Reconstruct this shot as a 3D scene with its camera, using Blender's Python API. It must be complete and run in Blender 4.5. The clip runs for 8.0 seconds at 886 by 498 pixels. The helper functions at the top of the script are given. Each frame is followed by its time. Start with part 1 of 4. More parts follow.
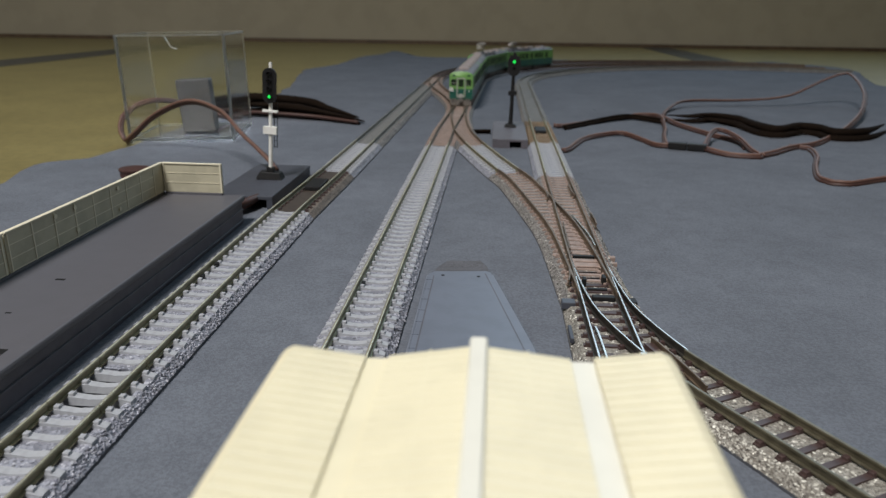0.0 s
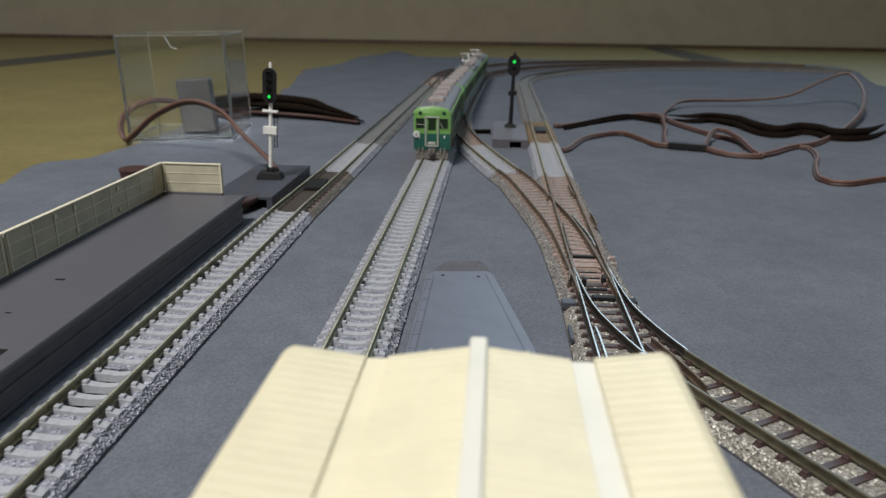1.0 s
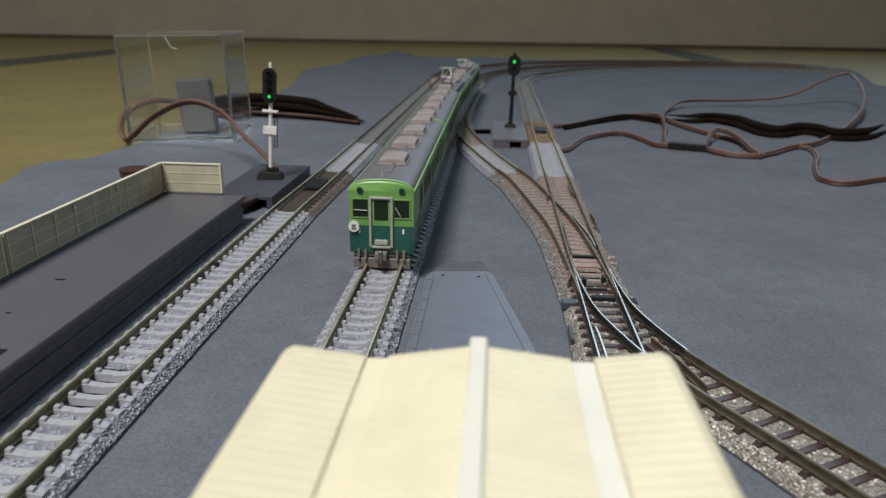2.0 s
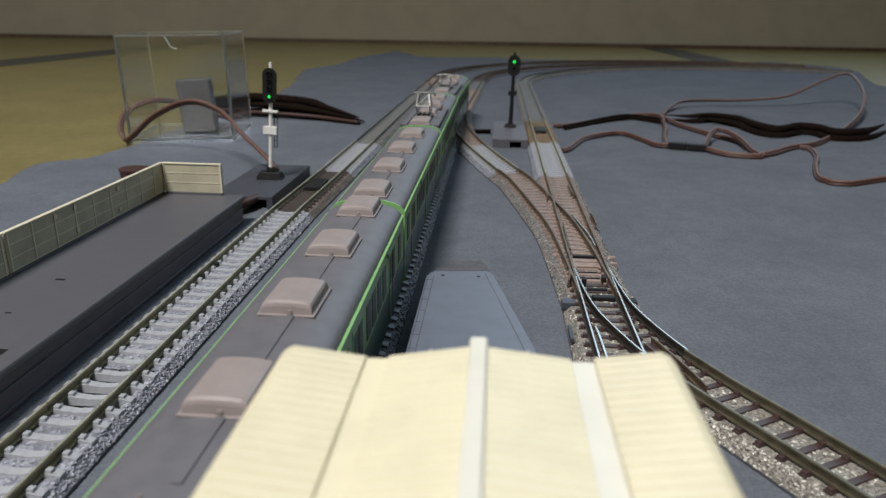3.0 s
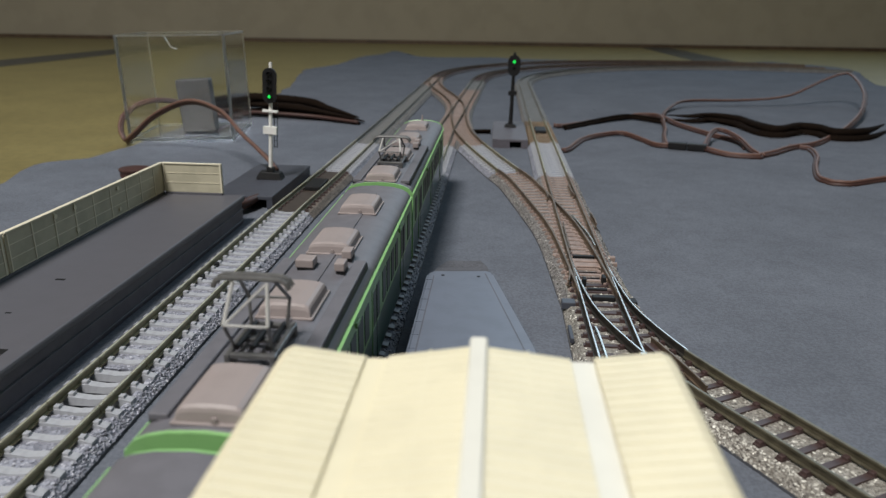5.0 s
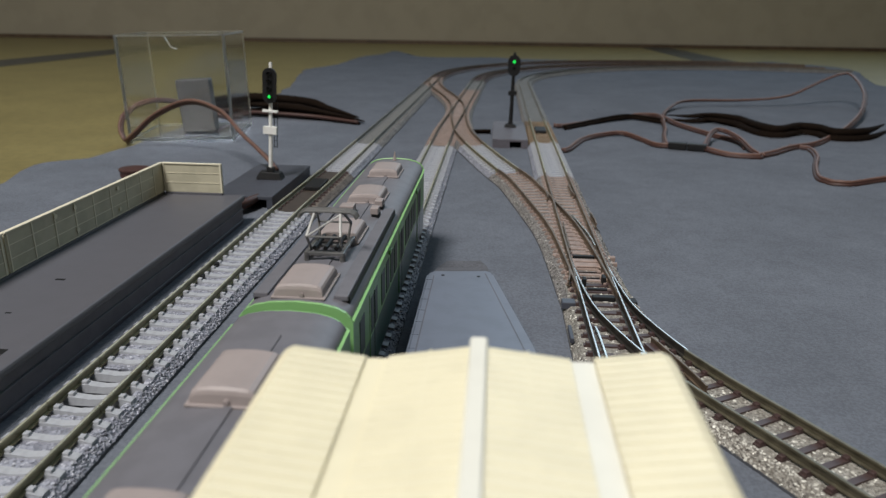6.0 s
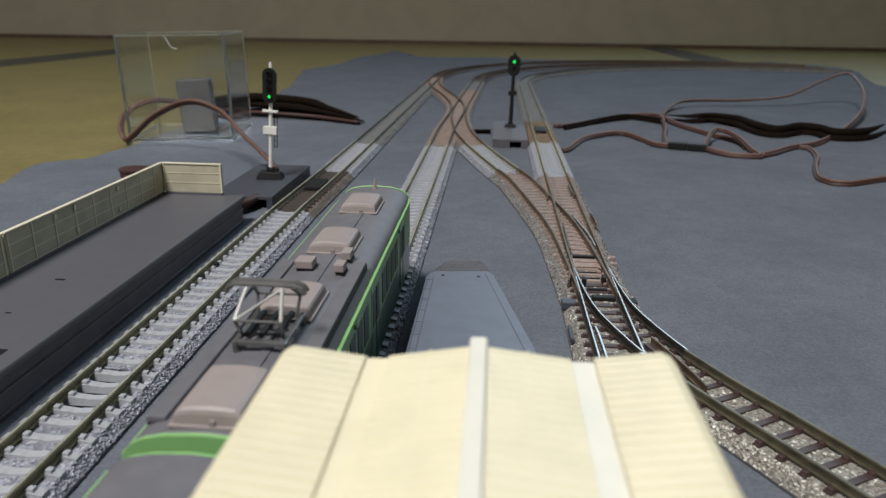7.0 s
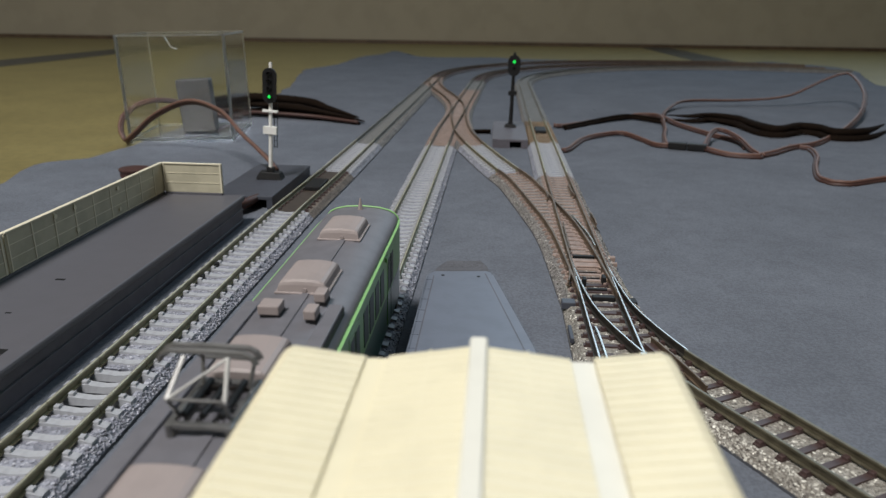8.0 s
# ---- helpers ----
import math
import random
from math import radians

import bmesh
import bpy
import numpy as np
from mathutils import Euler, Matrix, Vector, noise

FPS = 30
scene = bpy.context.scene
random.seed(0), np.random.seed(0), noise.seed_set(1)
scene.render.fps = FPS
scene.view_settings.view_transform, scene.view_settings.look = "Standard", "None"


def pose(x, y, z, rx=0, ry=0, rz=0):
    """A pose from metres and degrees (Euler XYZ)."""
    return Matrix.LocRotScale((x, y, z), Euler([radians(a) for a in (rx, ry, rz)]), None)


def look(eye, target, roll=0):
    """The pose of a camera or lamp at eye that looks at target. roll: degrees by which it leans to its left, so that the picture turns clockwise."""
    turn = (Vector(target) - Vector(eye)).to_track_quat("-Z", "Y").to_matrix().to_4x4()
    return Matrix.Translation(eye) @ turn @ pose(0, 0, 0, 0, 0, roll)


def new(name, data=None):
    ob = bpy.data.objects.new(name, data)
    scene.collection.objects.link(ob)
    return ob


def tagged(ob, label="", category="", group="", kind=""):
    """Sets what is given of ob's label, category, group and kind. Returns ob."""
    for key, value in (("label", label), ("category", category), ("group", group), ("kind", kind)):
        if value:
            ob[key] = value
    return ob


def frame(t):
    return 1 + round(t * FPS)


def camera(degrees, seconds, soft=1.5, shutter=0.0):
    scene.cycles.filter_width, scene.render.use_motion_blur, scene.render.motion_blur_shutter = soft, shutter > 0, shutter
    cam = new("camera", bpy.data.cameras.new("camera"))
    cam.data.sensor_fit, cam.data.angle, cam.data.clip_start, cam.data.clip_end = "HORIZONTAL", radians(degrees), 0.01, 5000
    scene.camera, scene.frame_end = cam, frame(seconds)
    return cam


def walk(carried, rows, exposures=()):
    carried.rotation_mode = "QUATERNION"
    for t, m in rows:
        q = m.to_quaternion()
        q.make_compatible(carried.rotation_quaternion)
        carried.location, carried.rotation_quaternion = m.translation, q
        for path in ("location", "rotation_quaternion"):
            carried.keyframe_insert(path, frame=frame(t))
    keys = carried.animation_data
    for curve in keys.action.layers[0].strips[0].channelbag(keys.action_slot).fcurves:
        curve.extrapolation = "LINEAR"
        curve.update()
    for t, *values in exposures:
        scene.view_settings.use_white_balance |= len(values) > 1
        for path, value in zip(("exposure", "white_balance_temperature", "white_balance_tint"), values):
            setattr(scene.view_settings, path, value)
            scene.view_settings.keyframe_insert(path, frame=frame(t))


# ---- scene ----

MM = 0.001
cam = camera(64.309, 8.0, soft=1.3)
EYE = (29.09 * MM, 0.0, 72.02 * MM)
PITCH, YAW, ROLL = radians(18.6196), radians(3.9637), 0.968
AIM = (EYE[0] - math.sin(YAW) * math.cos(PITCH), EYE[1] + math.cos(YAW) * math.cos(PITCH), EYE[2] - math.sin(PITCH))
walk(cam, [(0.0, look(EYE, AIM, ROLL)), (8.0, look(EYE, AIM, ROLL))])
cam.data.dof.use_dof = True
cam.data.dof.focus_distance = 0.165
cam.data.dof.aperture_fstop = 36.0

# ---- light: a round ceiling lamp in a closed room ----
world = bpy.data.worlds.new("world")
scene.world = world
world.use_nodes = True
world.node_tree.nodes["Background"].inputs[0].default_value = (0.75, 0.85, 1.0, 1)
world.node_tree.nodes["Background"].inputs[1].default_value = 0.02
lamp_data = bpy.data.lights.new("ceiling_lamp_light", "AREA")
lamp_data.shape, lamp_data.size, lamp_data.energy, lamp_data.color = "DISK", 0.45, 32.0, (1.0, 0.975, 0.945)
lamp = new("ceiling_lamp_light", lamp_data)
lamp.matrix_world = look((-0.34, -0.48, 1.30), (-0.34, -0.48, 0.0))
win_data = bpy.data.lights.new("window_daylight", "AREA")
win_data.shape, win_data.size, win_data.size_y, win_data.energy, win_data.color = "RECTANGLE", 1.46, 1.06, 15.0, (0.60, 0.82, 1.0)
win = new("window_daylight", win_data)
win.matrix_world = look((0.747, 1.83, 1.20), (0.827, 0.83, 1.20))
scene.view_settings.exposure = 0.0

# ---- materials ----


def mat(name, color, rough=0.6, metal=0.0, vary=0.08, scale=400.0, bump=0.0, bump_scale=1500.0, second=None, patch=0.0, mix_lo=0.45,
        mix_hi=0.6, spec=0.5, coat=0.0, kind="noise", broad=None):
    """A surface: base colour with grain at two scales and fine relief."""
    m = bpy.data.materials.new(name)
    m.use_nodes = True
    t = m.node_tree
    b = t.nodes["Principled BSDF"]
    b.inputs["Roughness"].default_value, b.inputs["Metallic"].default_value = rough, metal
    b.inputs["Specular IOR Level"].default_value = spec
    b.inputs["Coat Weight"].default_value = coat
    co = t.nodes.new("ShaderNodeTexCoord")

    def tex(s, detail=4):
        n = t.nodes.new("ShaderNodeTexNoise")
        n.inputs["Scale"].default_value, n.inputs["Detail"].default_value = s, detail
        t.links.new(co.outputs["Object"], n.inputs["Vector"])
        return n

    if kind == "voronoi":
        fine = t.nodes.new("ShaderNodeTexVoronoi")
        fine.inputs["Scale"].default_value = scale
        t.links.new(co.outputs["Object"], fine.inputs["Vector"])
        sep = t.nodes.new("ShaderNodeSeparateColor")
        t.links.new(fine.outputs["Color"], sep.inputs[0])
        value = sep.outputs[0]
    else:
        value = tex(scale).outputs["Fac"]
    wide = tex(scale / 12.0, 2)
    ramp = t.nodes.new("ShaderNodeMapRange")
    ramp.inputs["From Min"].default_value, ramp.inputs["From Max"].default_value = mix_lo, mix_hi
    t.links.new(value, ramp.inputs["Value"])
    mix = t.nodes.new("ShaderNodeMix")
    mix.data_type = "RGBA"
    c2 = second if second else tuple(c * (1 - 2 * vary) for c in color)
    mix.inputs["A"].default_value, mix.inputs["B"].default_value = (*color, 1), (*c2, 1)
    t.links.new(ramp.outputs[0], mix.inputs["Factor"])
    mul = t.nodes.new("ShaderNodeMix")
    mul.data_type, mul.blend_type = "RGBA", "MULTIPLY"
    mul.inputs["Factor"].default_value = 1.0
    r2 = t.nodes.new("ShaderNodeMapRange")
    r2.inputs["From Min"].default_value, r2.inputs["From Max"].default_value = 0.3, 0.7
    broad = vary if broad is None else broad
    r2.inputs["To Min"].default_value, r2.inputs["To Max"].default_value = 1.0 - broad, 1.0 + broad
    t.links.new(wide.outputs["Fac"], r2.inputs["Value"])
    t.links.new(mix.outputs["Result"], mul.inputs["A"])
    t.links.new(r2.outputs[0], mul.inputs["B"])
    shade = mul.outputs["Result"]
    if patch:
        r3 = t.nodes.new("ShaderNodeMapRange")
        r3.inputs["From Min"].default_value, r3.inputs["From Max"].default_value = 0.35, 0.65
        r3.inputs["To Min"].default_value, r3.inputs["To Max"].default_value = 1.0 - patch, 1.0 + patch
        t.links.new(tex(24.0, 5).outputs["Fac"], r3.inputs["Value"])
        worn = t.nodes.new("ShaderNodeMix")
        worn.data_type, worn.blend_type = "RGBA", "MULTIPLY"
        worn.inputs["Factor"].default_value = 1.0
        t.links.new(shade, worn.inputs["A"])
        t.links.new(r3.outputs[0], worn.inputs["B"])
        shade = worn.outputs["Result"]
    t.links.new(shade, b.inputs["Base Color"])
    if bump:
        bn = t.nodes.new("ShaderNodeBump")
        bn.inputs["Strength"].default_value, bn.inputs["Distance"].default_value = bump, 0.0004
        if kind == "voronoi":
            t.links.new(fine.outputs["Distance"], bn.inputs["Height"])
        else:
            t.links.new(tex(bump_scale, 6).outputs["Fac"], bn.inputs["Height"])
        t.links.new(bn.outputs["Normal"], b.inputs["Normal"])
    return m


def glow(name, color, strength):
    m = bpy.data.materials.new(name)
    m.use_nodes = True
    b = m.node_tree.nodes["Principled BSDF"]
    b.inputs["Base Color"].default_value = (*color, 1)
    b.inputs["Emission Color"].default_value = (*color, 1)
    b.inputs["Emission Strength"].default_value = strength
    return m


def clear(name, rough=0.05, tint=(0.95, 0.97, 0.97)):
    m = bpy.data.materials.new(name)
    m.use_nodes = True
    b = m.node_tree.nodes["Principled BSDF"]
    b.inputs["Base Color"].default_value = (*tint, 1)
    b.inputs["Transmission Weight"].default_value = 1.0
    b.inputs["Roughness"].default_value = rough
    b.inputs["IOR"].default_value = 1.49
    return m


M_CLOTH = mat("grey_felt", (0.135, 0.147, 0.175), 0.95, vary=0.10, scale=1500, bump=0.6, bump_scale=2600, spec=0.04, mix_lo=0.38, mix_hi=0.62, broad=0.06, patch=0.07)
M_TATAMI = mat("tatami_rush", (0.195, 0.161, 0.064), 0.5, vary=0.08, scale=220, bump=0.3, bump_scale=600)
M_HERI = mat("tatami_border", (0.055, 0.05, 0.038), 0.8, vary=0.1)
M_WALL = mat("wall_plaster", (0.335, 0.305, 0.235), 0.9, vary=0.03, scale=20, bump=0.1, bump_scale=300)
M_BASEBOARD = mat("baseboard_wood", (0.10, 0.065, 0.04), 0.6, vary=0.15, scale=60)
M_CEIL = mat("ceiling_board", (0.6, 0.56, 0.48), 0.9, vary=0.05, scale=60)
M_BALLAST = mat("grey_ballast", (0.275, 0.285, 0.335), 0.75, vary=0.12, scale=1100, bump=1.0, second=(0.17, 0.175, 0.21), mix_lo=0.25,
                mix_hi=0.75, kind="voronoi")
M_BALLAST_BROWN = mat("brown_ballast", (0.30, 0.285, 0.255), 0.7, vary=0.12, scale=2000, bump=1.0, second=(0.16, 0.145, 0.125),
                      mix_lo=0.2, mix_hi=0.8, kind="voronoi")
def stone_mat(name, ramp):
    m = bpy.data.materials.new(name)
    m.use_nodes = True
    t = m.node_tree
    b = t.nodes["Principled BSDF"]
    b.inputs["Roughness"].default_value = 0.75
    g = t.nodes.new("ShaderNodeNewGeometry")
    r = t.nodes.new("ShaderNodeValToRGB")
    el = r.color_ramp.elements
    el[0].position, el[0].color = 0.0, (*ramp[0], 1)
    el[1].position, el[1].color = 1.0, (*ramp[-1], 1)
    for k in range(1, len(ramp) - 1):
        e = el.new(k / (len(ramp) - 1))
        e.color = (*ramp[k], 1)
    t.links.new(g.outputs["Random Per Island"], r.inputs[0])
    t.links.new(r.outputs[0], b.inputs["Base Color"])
    return m


M_STONE = stone_mat("grey_stones", [(0.10, 0.103, 0.12), (0.19, 0.195, 0.235), (0.26, 0.268, 0.32), (0.30, 0.308, 0.365), (0.33, 0.338, 0.395), (0.44, 0.448, 0.50)])
M_STONE_BROWN = stone_mat("speckled_stones", [(0.06, 0.05, 0.045), (0.20, 0.185, 0.165), (0.36, 0.345, 0.31), (0.50, 0.48, 0.43), (0.78, 0.76, 0.70)])
M_STONE_DUST = stone_mat("dusty_stones", [(0.05, 0.046, 0.042), (0.15, 0.14, 0.13), (0.22, 0.205, 0.195), (0.29, 0.275, 0.26), (0.42, 0.41, 0.39)])
M_DUST = mat("dusty_ballast", (0.215, 0.205, 0.20), 0.8, vary=0.12, scale=1100, bump=1.0, second=(0.11, 0.102, 0.097), mix_lo=0.2, mix_hi=0.8,
             kind="voronoi")
M_BED_BROWN = mat("dull_brown_ballast", (0.15, 0.125, 0.105), 0.75, vary=0.12, scale=1100, bump=0.8, second=(0.085, 0.068, 0.058), mix_lo=0.2, mix_hi=0.8,
                  kind="voronoi")
M_BASE_GREY = mat("track_base_plastic", (0.075, 0.078, 0.09), 0.55, vary=0.06)
M_CONCRETE = mat("pale_sleeper_plastic", (0.345, 0.355, 0.385), 0.55, vary=0.06, scale=600)
M_DUSTY = mat("dusty_sleeper_plastic", (0.175, 0.18, 0.182), 0.6, vary=0.1, scale=300)
M_BROWN = mat("brown_sleeper_plastic", (0.058, 0.034, 0.032), 0.5, vary=0.1, scale=600)
M_PLATE = mat("dull_brown_plate", (0.05, 0.037, 0.03), 0.6, vary=0.12, scale=500)
M_PINK = mat("dusty_brown_track_plastic", (0.30, 0.222, 0.19), 0.6, vary=0.1, scale=500, bump=0.3)
M_RAIL = mat("nickel_silver_rail", (0.215, 0.19, 0.112), 0.42, metal=0.45, vary=0.12, scale=300)
M_POLISH = mat("worn_rail_top", (0.68, 0.65, 0.51), 0.33, metal=0.7, vary=0.1, scale=300)
# darker olive than M_RAIL, for the curve at the right
M_RAIL_OLIVE = mat("dark_olive_rail", (0.135, 0.121, 0.085), 0.42, metal=0.55, vary=0.12, scale=300)
M_RAIL_DUSTY = mat("dusty_rail", (0.17, 0.165, 0.15), 0.6, metal=0.3, vary=0.12, scale=300)
M_RAIL_BROWN = mat("weathered_rail", (0.17, 0.125, 0.09), 0.45, metal=0.5, vary=0.15, scale=300)
M_RAIL_DARK = mat("dark_rail_side", (0.065, 0.06, 0.055), 0.4, metal=0.6, vary=0.12, scale=300)
M_STEEL = mat("bright_steel", (0.52, 0.50, 0.475), 0.26, metal=0.85, vary=0.06)
# pale metal of the pantograph's front, with the light on it in the colour
M_LIT_METAL = mat("lit_front_metal", (0.62, 0.62, 0.61), 0.3, metal=0.45, vary=0.05)
M_PLATFORM = mat("grey_platform_plastic", (0.087, 0.086, 0.099), 0.48, vary=0.02, scale=200, bump=0.05)
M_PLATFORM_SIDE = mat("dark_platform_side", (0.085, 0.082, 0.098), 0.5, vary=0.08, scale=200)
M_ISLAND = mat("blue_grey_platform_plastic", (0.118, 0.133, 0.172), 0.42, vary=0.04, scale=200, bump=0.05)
M_END_SHADE = mat("rough_dark_shade", (0.10, 0.10, 0.115), 0.85, vary=0.15, scale=1200, bump=0.6, bump_scale=2500)
M_CREAM = mat("cream_plastic", (0.67, 0.62, 0.455), 0.52, vary=0.025, scale=150, bump=0.05)
# darker than M_CREAM_WALL: the light its ribs catch is put into colour
M_CREAM_PANEL = mat("shaded_fence_panel", (0.46, 0.43, 0.325), 0.55, vary=0.06, scale=150)
M_CREAM_WALL = mat("cream_fence_plastic", (0.64, 0.60, 0.47), 0.5, vary=0.03, scale=200)
M_IVORY = mat("ivory_ridge_plastic", (0.64, 0.63, 0.565), 0.5, vary=0.02, scale=150)
M_LGREEN = mat("light_green_paint", (0.15, 0.32, 0.085), 0.33, vary=0.04, scale=300)
M_DGREEN = mat("dark_green_paint", (0.008, 0.085, 0.06), 0.28, coat=0.7, vary=0.05, scale=300)
M_EDGE = mat("bright_green_gutter", (0.22, 0.43, 0.17), 0.35, vary=0.03, scale=300)
M_ROOF = mat("grey_roof_paint", (0.128, 0.126, 0.143), 0.5, vary=0.05, scale=300, bump=0.05)
M_UNIT = mat("warm_grey_unit_plastic", (0.275, 0.236, 0.23), 0.5, vary=0.03, scale=300, bump=0.04)
M_UNDER = mat("underframe_plastic", (0.17, 0.15, 0.135), 0.6, vary=0.08, scale=400)
M_BLACK = mat("black_plastic", (0.012, 0.012, 0.013), 0.55, spec=0.25, vary=0.1, scale=400)
M_GLASS = mat("dark_window", (0.014, 0.026, 0.014), 0.4, spec=0.25, vary=0.1, scale=200)
M_GREYFRAME = mat("grey_door_frame", (0.36, 0.36, 0.34), 0.4, vary=0.05)
M_WHITE = mat("white_plastic", (0.72, 0.72, 0.70), 0.45, vary=0.04)
M_SENSOR = mat("slate_plastic", (0.052, 0.057, 0.074), 0.5, vary=0.06, scale=300)
M_MAUVE = mat("mauve_base_plastic", (0.105, 0.098, 0.115), 0.5, vary=0.06, scale=300)
M_AMBER = mat("amber_track_plastic", (0.21, 0.14, 0.075), 0.5, vary=0.1, scale=300)
M_CABLE = mat("brown_cable", (0.055, 0.024, 0.019), 0.55, vary=0.08, scale=500)
M_CABLE_LIGHT = mat("pink_brown_cable", (0.13, 0.066, 0.05), 0.55, vary=0.08, scale=500)
# dark brown, taken near black by the shadow on the bundles
M_CABLE_DARK = mat("shaded_dark_cable", (0.011, 0.007, 0.005), 0.9, spec=0.06, vary=0.1, scale=500)
M_CARD = mat("grey_card", (0.07, 0.068, 0.066), 0.7, vary=0.05, scale=200)
M_CLEAR = clear("clear_acrylic", 0.06)
M_HAZE = clear("cloudy_acrylic", 0.35, (0.85, 0.87, 0.88))
M_REEL = mat("red_brown_plastic", (0.06, 0.025, 0.022), 0.5, vary=0.1, scale=300)
M_DARKMETAL = mat("dark_metal", (0.22, 0.22, 0.22), 0.38, metal=0.7, vary=0.1, scale=300)
M_LAMP_GREEN = glow("green_signal_lens", (0.02, 1.0, 0.12), 0.95)
M_LENS_OFF = mat("unlit_lens", (0.02, 0.02, 0.02), 0.15)

# ---- mesh helpers; lengths in millimetres ----


def part(name, bm, material, parent=None, label="", smooth=False):
    me = bpy.data.meshes.new(name)
    bmesh.ops.recalc_face_normals(bm, faces=bm.faces)
    bmesh.ops.scale(bm, vec=(MM, MM, MM), verts=bm.verts)
    bm.to_mesh(me)
    bm.free()
    if material:
        me.materials.append(material)
    if smooth:
        for p in me.polygons:
            p.use_smooth = True
    ob = new(name, me)
    if parent:
        ob.parent = parent
    if label:
        tagged(ob, label)
    return ob


def put(ob, x, y, z, rx=0, ry=0, rz=0):
    ob.matrix_basis = pose(x * MM, y * MM, z * MM, rx, ry, rz)
    return ob


def box(bm, cx, cy, cz, sx, sy, sz, bevel=0.0, m=None, taper=1.0):
    """A box, bevelled where asked; taper shrinks its top."""
    r = bmesh.ops.create_cube(bm, size=1.0)
    vs = r["verts"]
    for v in vs:
        k = taper if v.co.z > 0 else 1.0
        v.co = Vector((v.co.x * sx * k, v.co.y * sy * k, v.co.z * sz))
    if bevel:
        es = list({e for v in vs for e in v.link_edges})
        r = bmesh.ops.bevel(bm, geom=es, offset=bevel, segments=2, affect="EDGES", profile=0.5)
        vs = list({v for f in r["faces"] for v in f.verts} | {v for v in vs if v.is_valid})
    mm = Matrix.Translation((cx, cy, cz)) @ (m if m else Matrix())
    for v in vs:
        v.co = mm @ v.co
    return vs


def rod(bm, a, b, r, seg=8, r2=None):
    a, b = Vector(a), Vector(b)
    d = b - a
    m = Matrix.Translation((a + b) / 2) @ d.to_track_quat("Z", "Y").to_matrix().to_4x4()
    bmesh.ops.create_cone(bm, cap_ends=True, segments=seg, radius1=r, radius2=r if r2 is None else r2, depth=d.length, matrix=m)


def sweep(bm, path, profile, cap=True):
    """Carries a closed outline (across, up) along a path of (x, y) or (x, y, z)."""
    pts = [Vector((p[0], p[1], p[2] if len(p) > 2 else 0.0)) for p in path]
    rings = []
    for i, p in enumerate(pts):
        t = (pts[min(i + 1, len(pts) - 1)] - pts[max(i - 1, 0)])
        t.z = 0
        t.normalize()
        n = Vector((t.y, -t.x, 0))
        rings.append([bm.verts.new(p + n * u + Vector((0, 0, z))) for u, z in profile])
    k = len(profile)
    for a, b in zip(rings, rings[1:]):
        for j in range(k):
            bm.faces.new((a[j], a[(j + 1) % k], b[(j + 1) % k], b[j]))
    if cap:
        bm.faces.new(rings[0])
        bm.faces.new(rings[-1])
    return rings


def tube(bm, pts, r, seg=8, taper=0):
    """A round tube through points in space."""
    pts = [Vector(p) for p in pts]
    rings = []
    side = Vector((0, 0, 1))
    for i, p in enumerate(pts):
        t = (pts[min(i + 1, len(pts) - 1)] - pts[max(i - 1, 0)]).normalized()
        a = t.cross(side if abs(t.z) < 0.95 else Vector((1, 0, 0))).normalized()
        b = a.cross(t)
        q = r * min(1.0, 0.15 + min(i, len(pts) - 1 - i) / taper) if taper else r
        rings.append([bm.verts.new(p + (a * math.cos(k * 2 * math.pi / seg) + b * math.sin(k * 2 * math.pi / seg)) * q)
                      for k in range(seg)])
    for a, b in zip(rings, rings[1:]):
        for j in range(seg):
            bm.faces.new((a[j], a[(j + 1) % seg], b[(j + 1) % seg], b[j]))
    bm.faces.new(rings[0])
    bm.faces.new(rings[-1])


def spline(pts, step=4.0):
    """A smooth curve through points, in short steps."""
    pts = [Vector((*p, 0.0)) if len(p) == 2 else Vector(p) for p in pts]
    out = []
    for i in range(len(pts) - 1):
        p0, p1, p2, p3 = pts[max(i - 1, 0)], pts[i], pts[i + 1], pts[min(i + 2, len(pts) - 1)]
        n = max(2, int((p2 - p1).length / step))
        for k in range(n):
            t = k / n
            out.append(0.5 * (2 * p1 + (p2 - p0) * t + (2 * p0 - 5 * p1 + 4 * p2 - p3) * t * t + (3 * p1 - p0 - 3 * p2 + p3) * t ** 3))
    out.append(pts[-1])
    return out


def along(path, pitch, start=0.0):
    """Places and headings every pitch millimetres along a path."""
    out, left = [], start
    for a, b in zip(path, path[1:]):
        a, b = Vector(a[:2]), Vector(b[:2])
        d = (b - a).length
        while left <= d:
            p = a + (b - a) * (left / d)
            out.append((p.x, p.y, math.degrees(math.atan2(-(b - a).x, (b - a).y))))
            left += pitch
        left -= d
    return out


def turned(path, x0, y0, radius, angle, steps=60):
    """A straight from the path's start to (x0, y0), then a curve to the right."""
    out = [Vector((x0, y, 0)) for y in path]
    for k in range(1, steps + 1):
        a = radians(angle) * k / steps
        out.append(Vector((x0 + radius * (1 - math.cos(a)), y0 + radius * math.sin(a), 0)))
    return out


RAIL_TOP = 5.0
X_LEFT, X_MID, X_RIGHT = -43.6, 0.0, 57.5


def left_x(y):
    """The outer line, with a slight kink at the sensor track."""
    return X_LEFT + 0.0265 * min(max(y - 240, 0), 66) + 0.0115 * max(y - 306, 0)


def mid_x(y):
    """The middle line leans a little inwards past the first turnout."""
    return X_MID + 0.029 * max(y - 430, 0)


def right_x(y):
    return X_RIGHT


PATH_LEFT = turned([795], left_x(795), 795, 372, 115)
PATH_MID = turned([760], mid_x(760), 760, 342, 115)
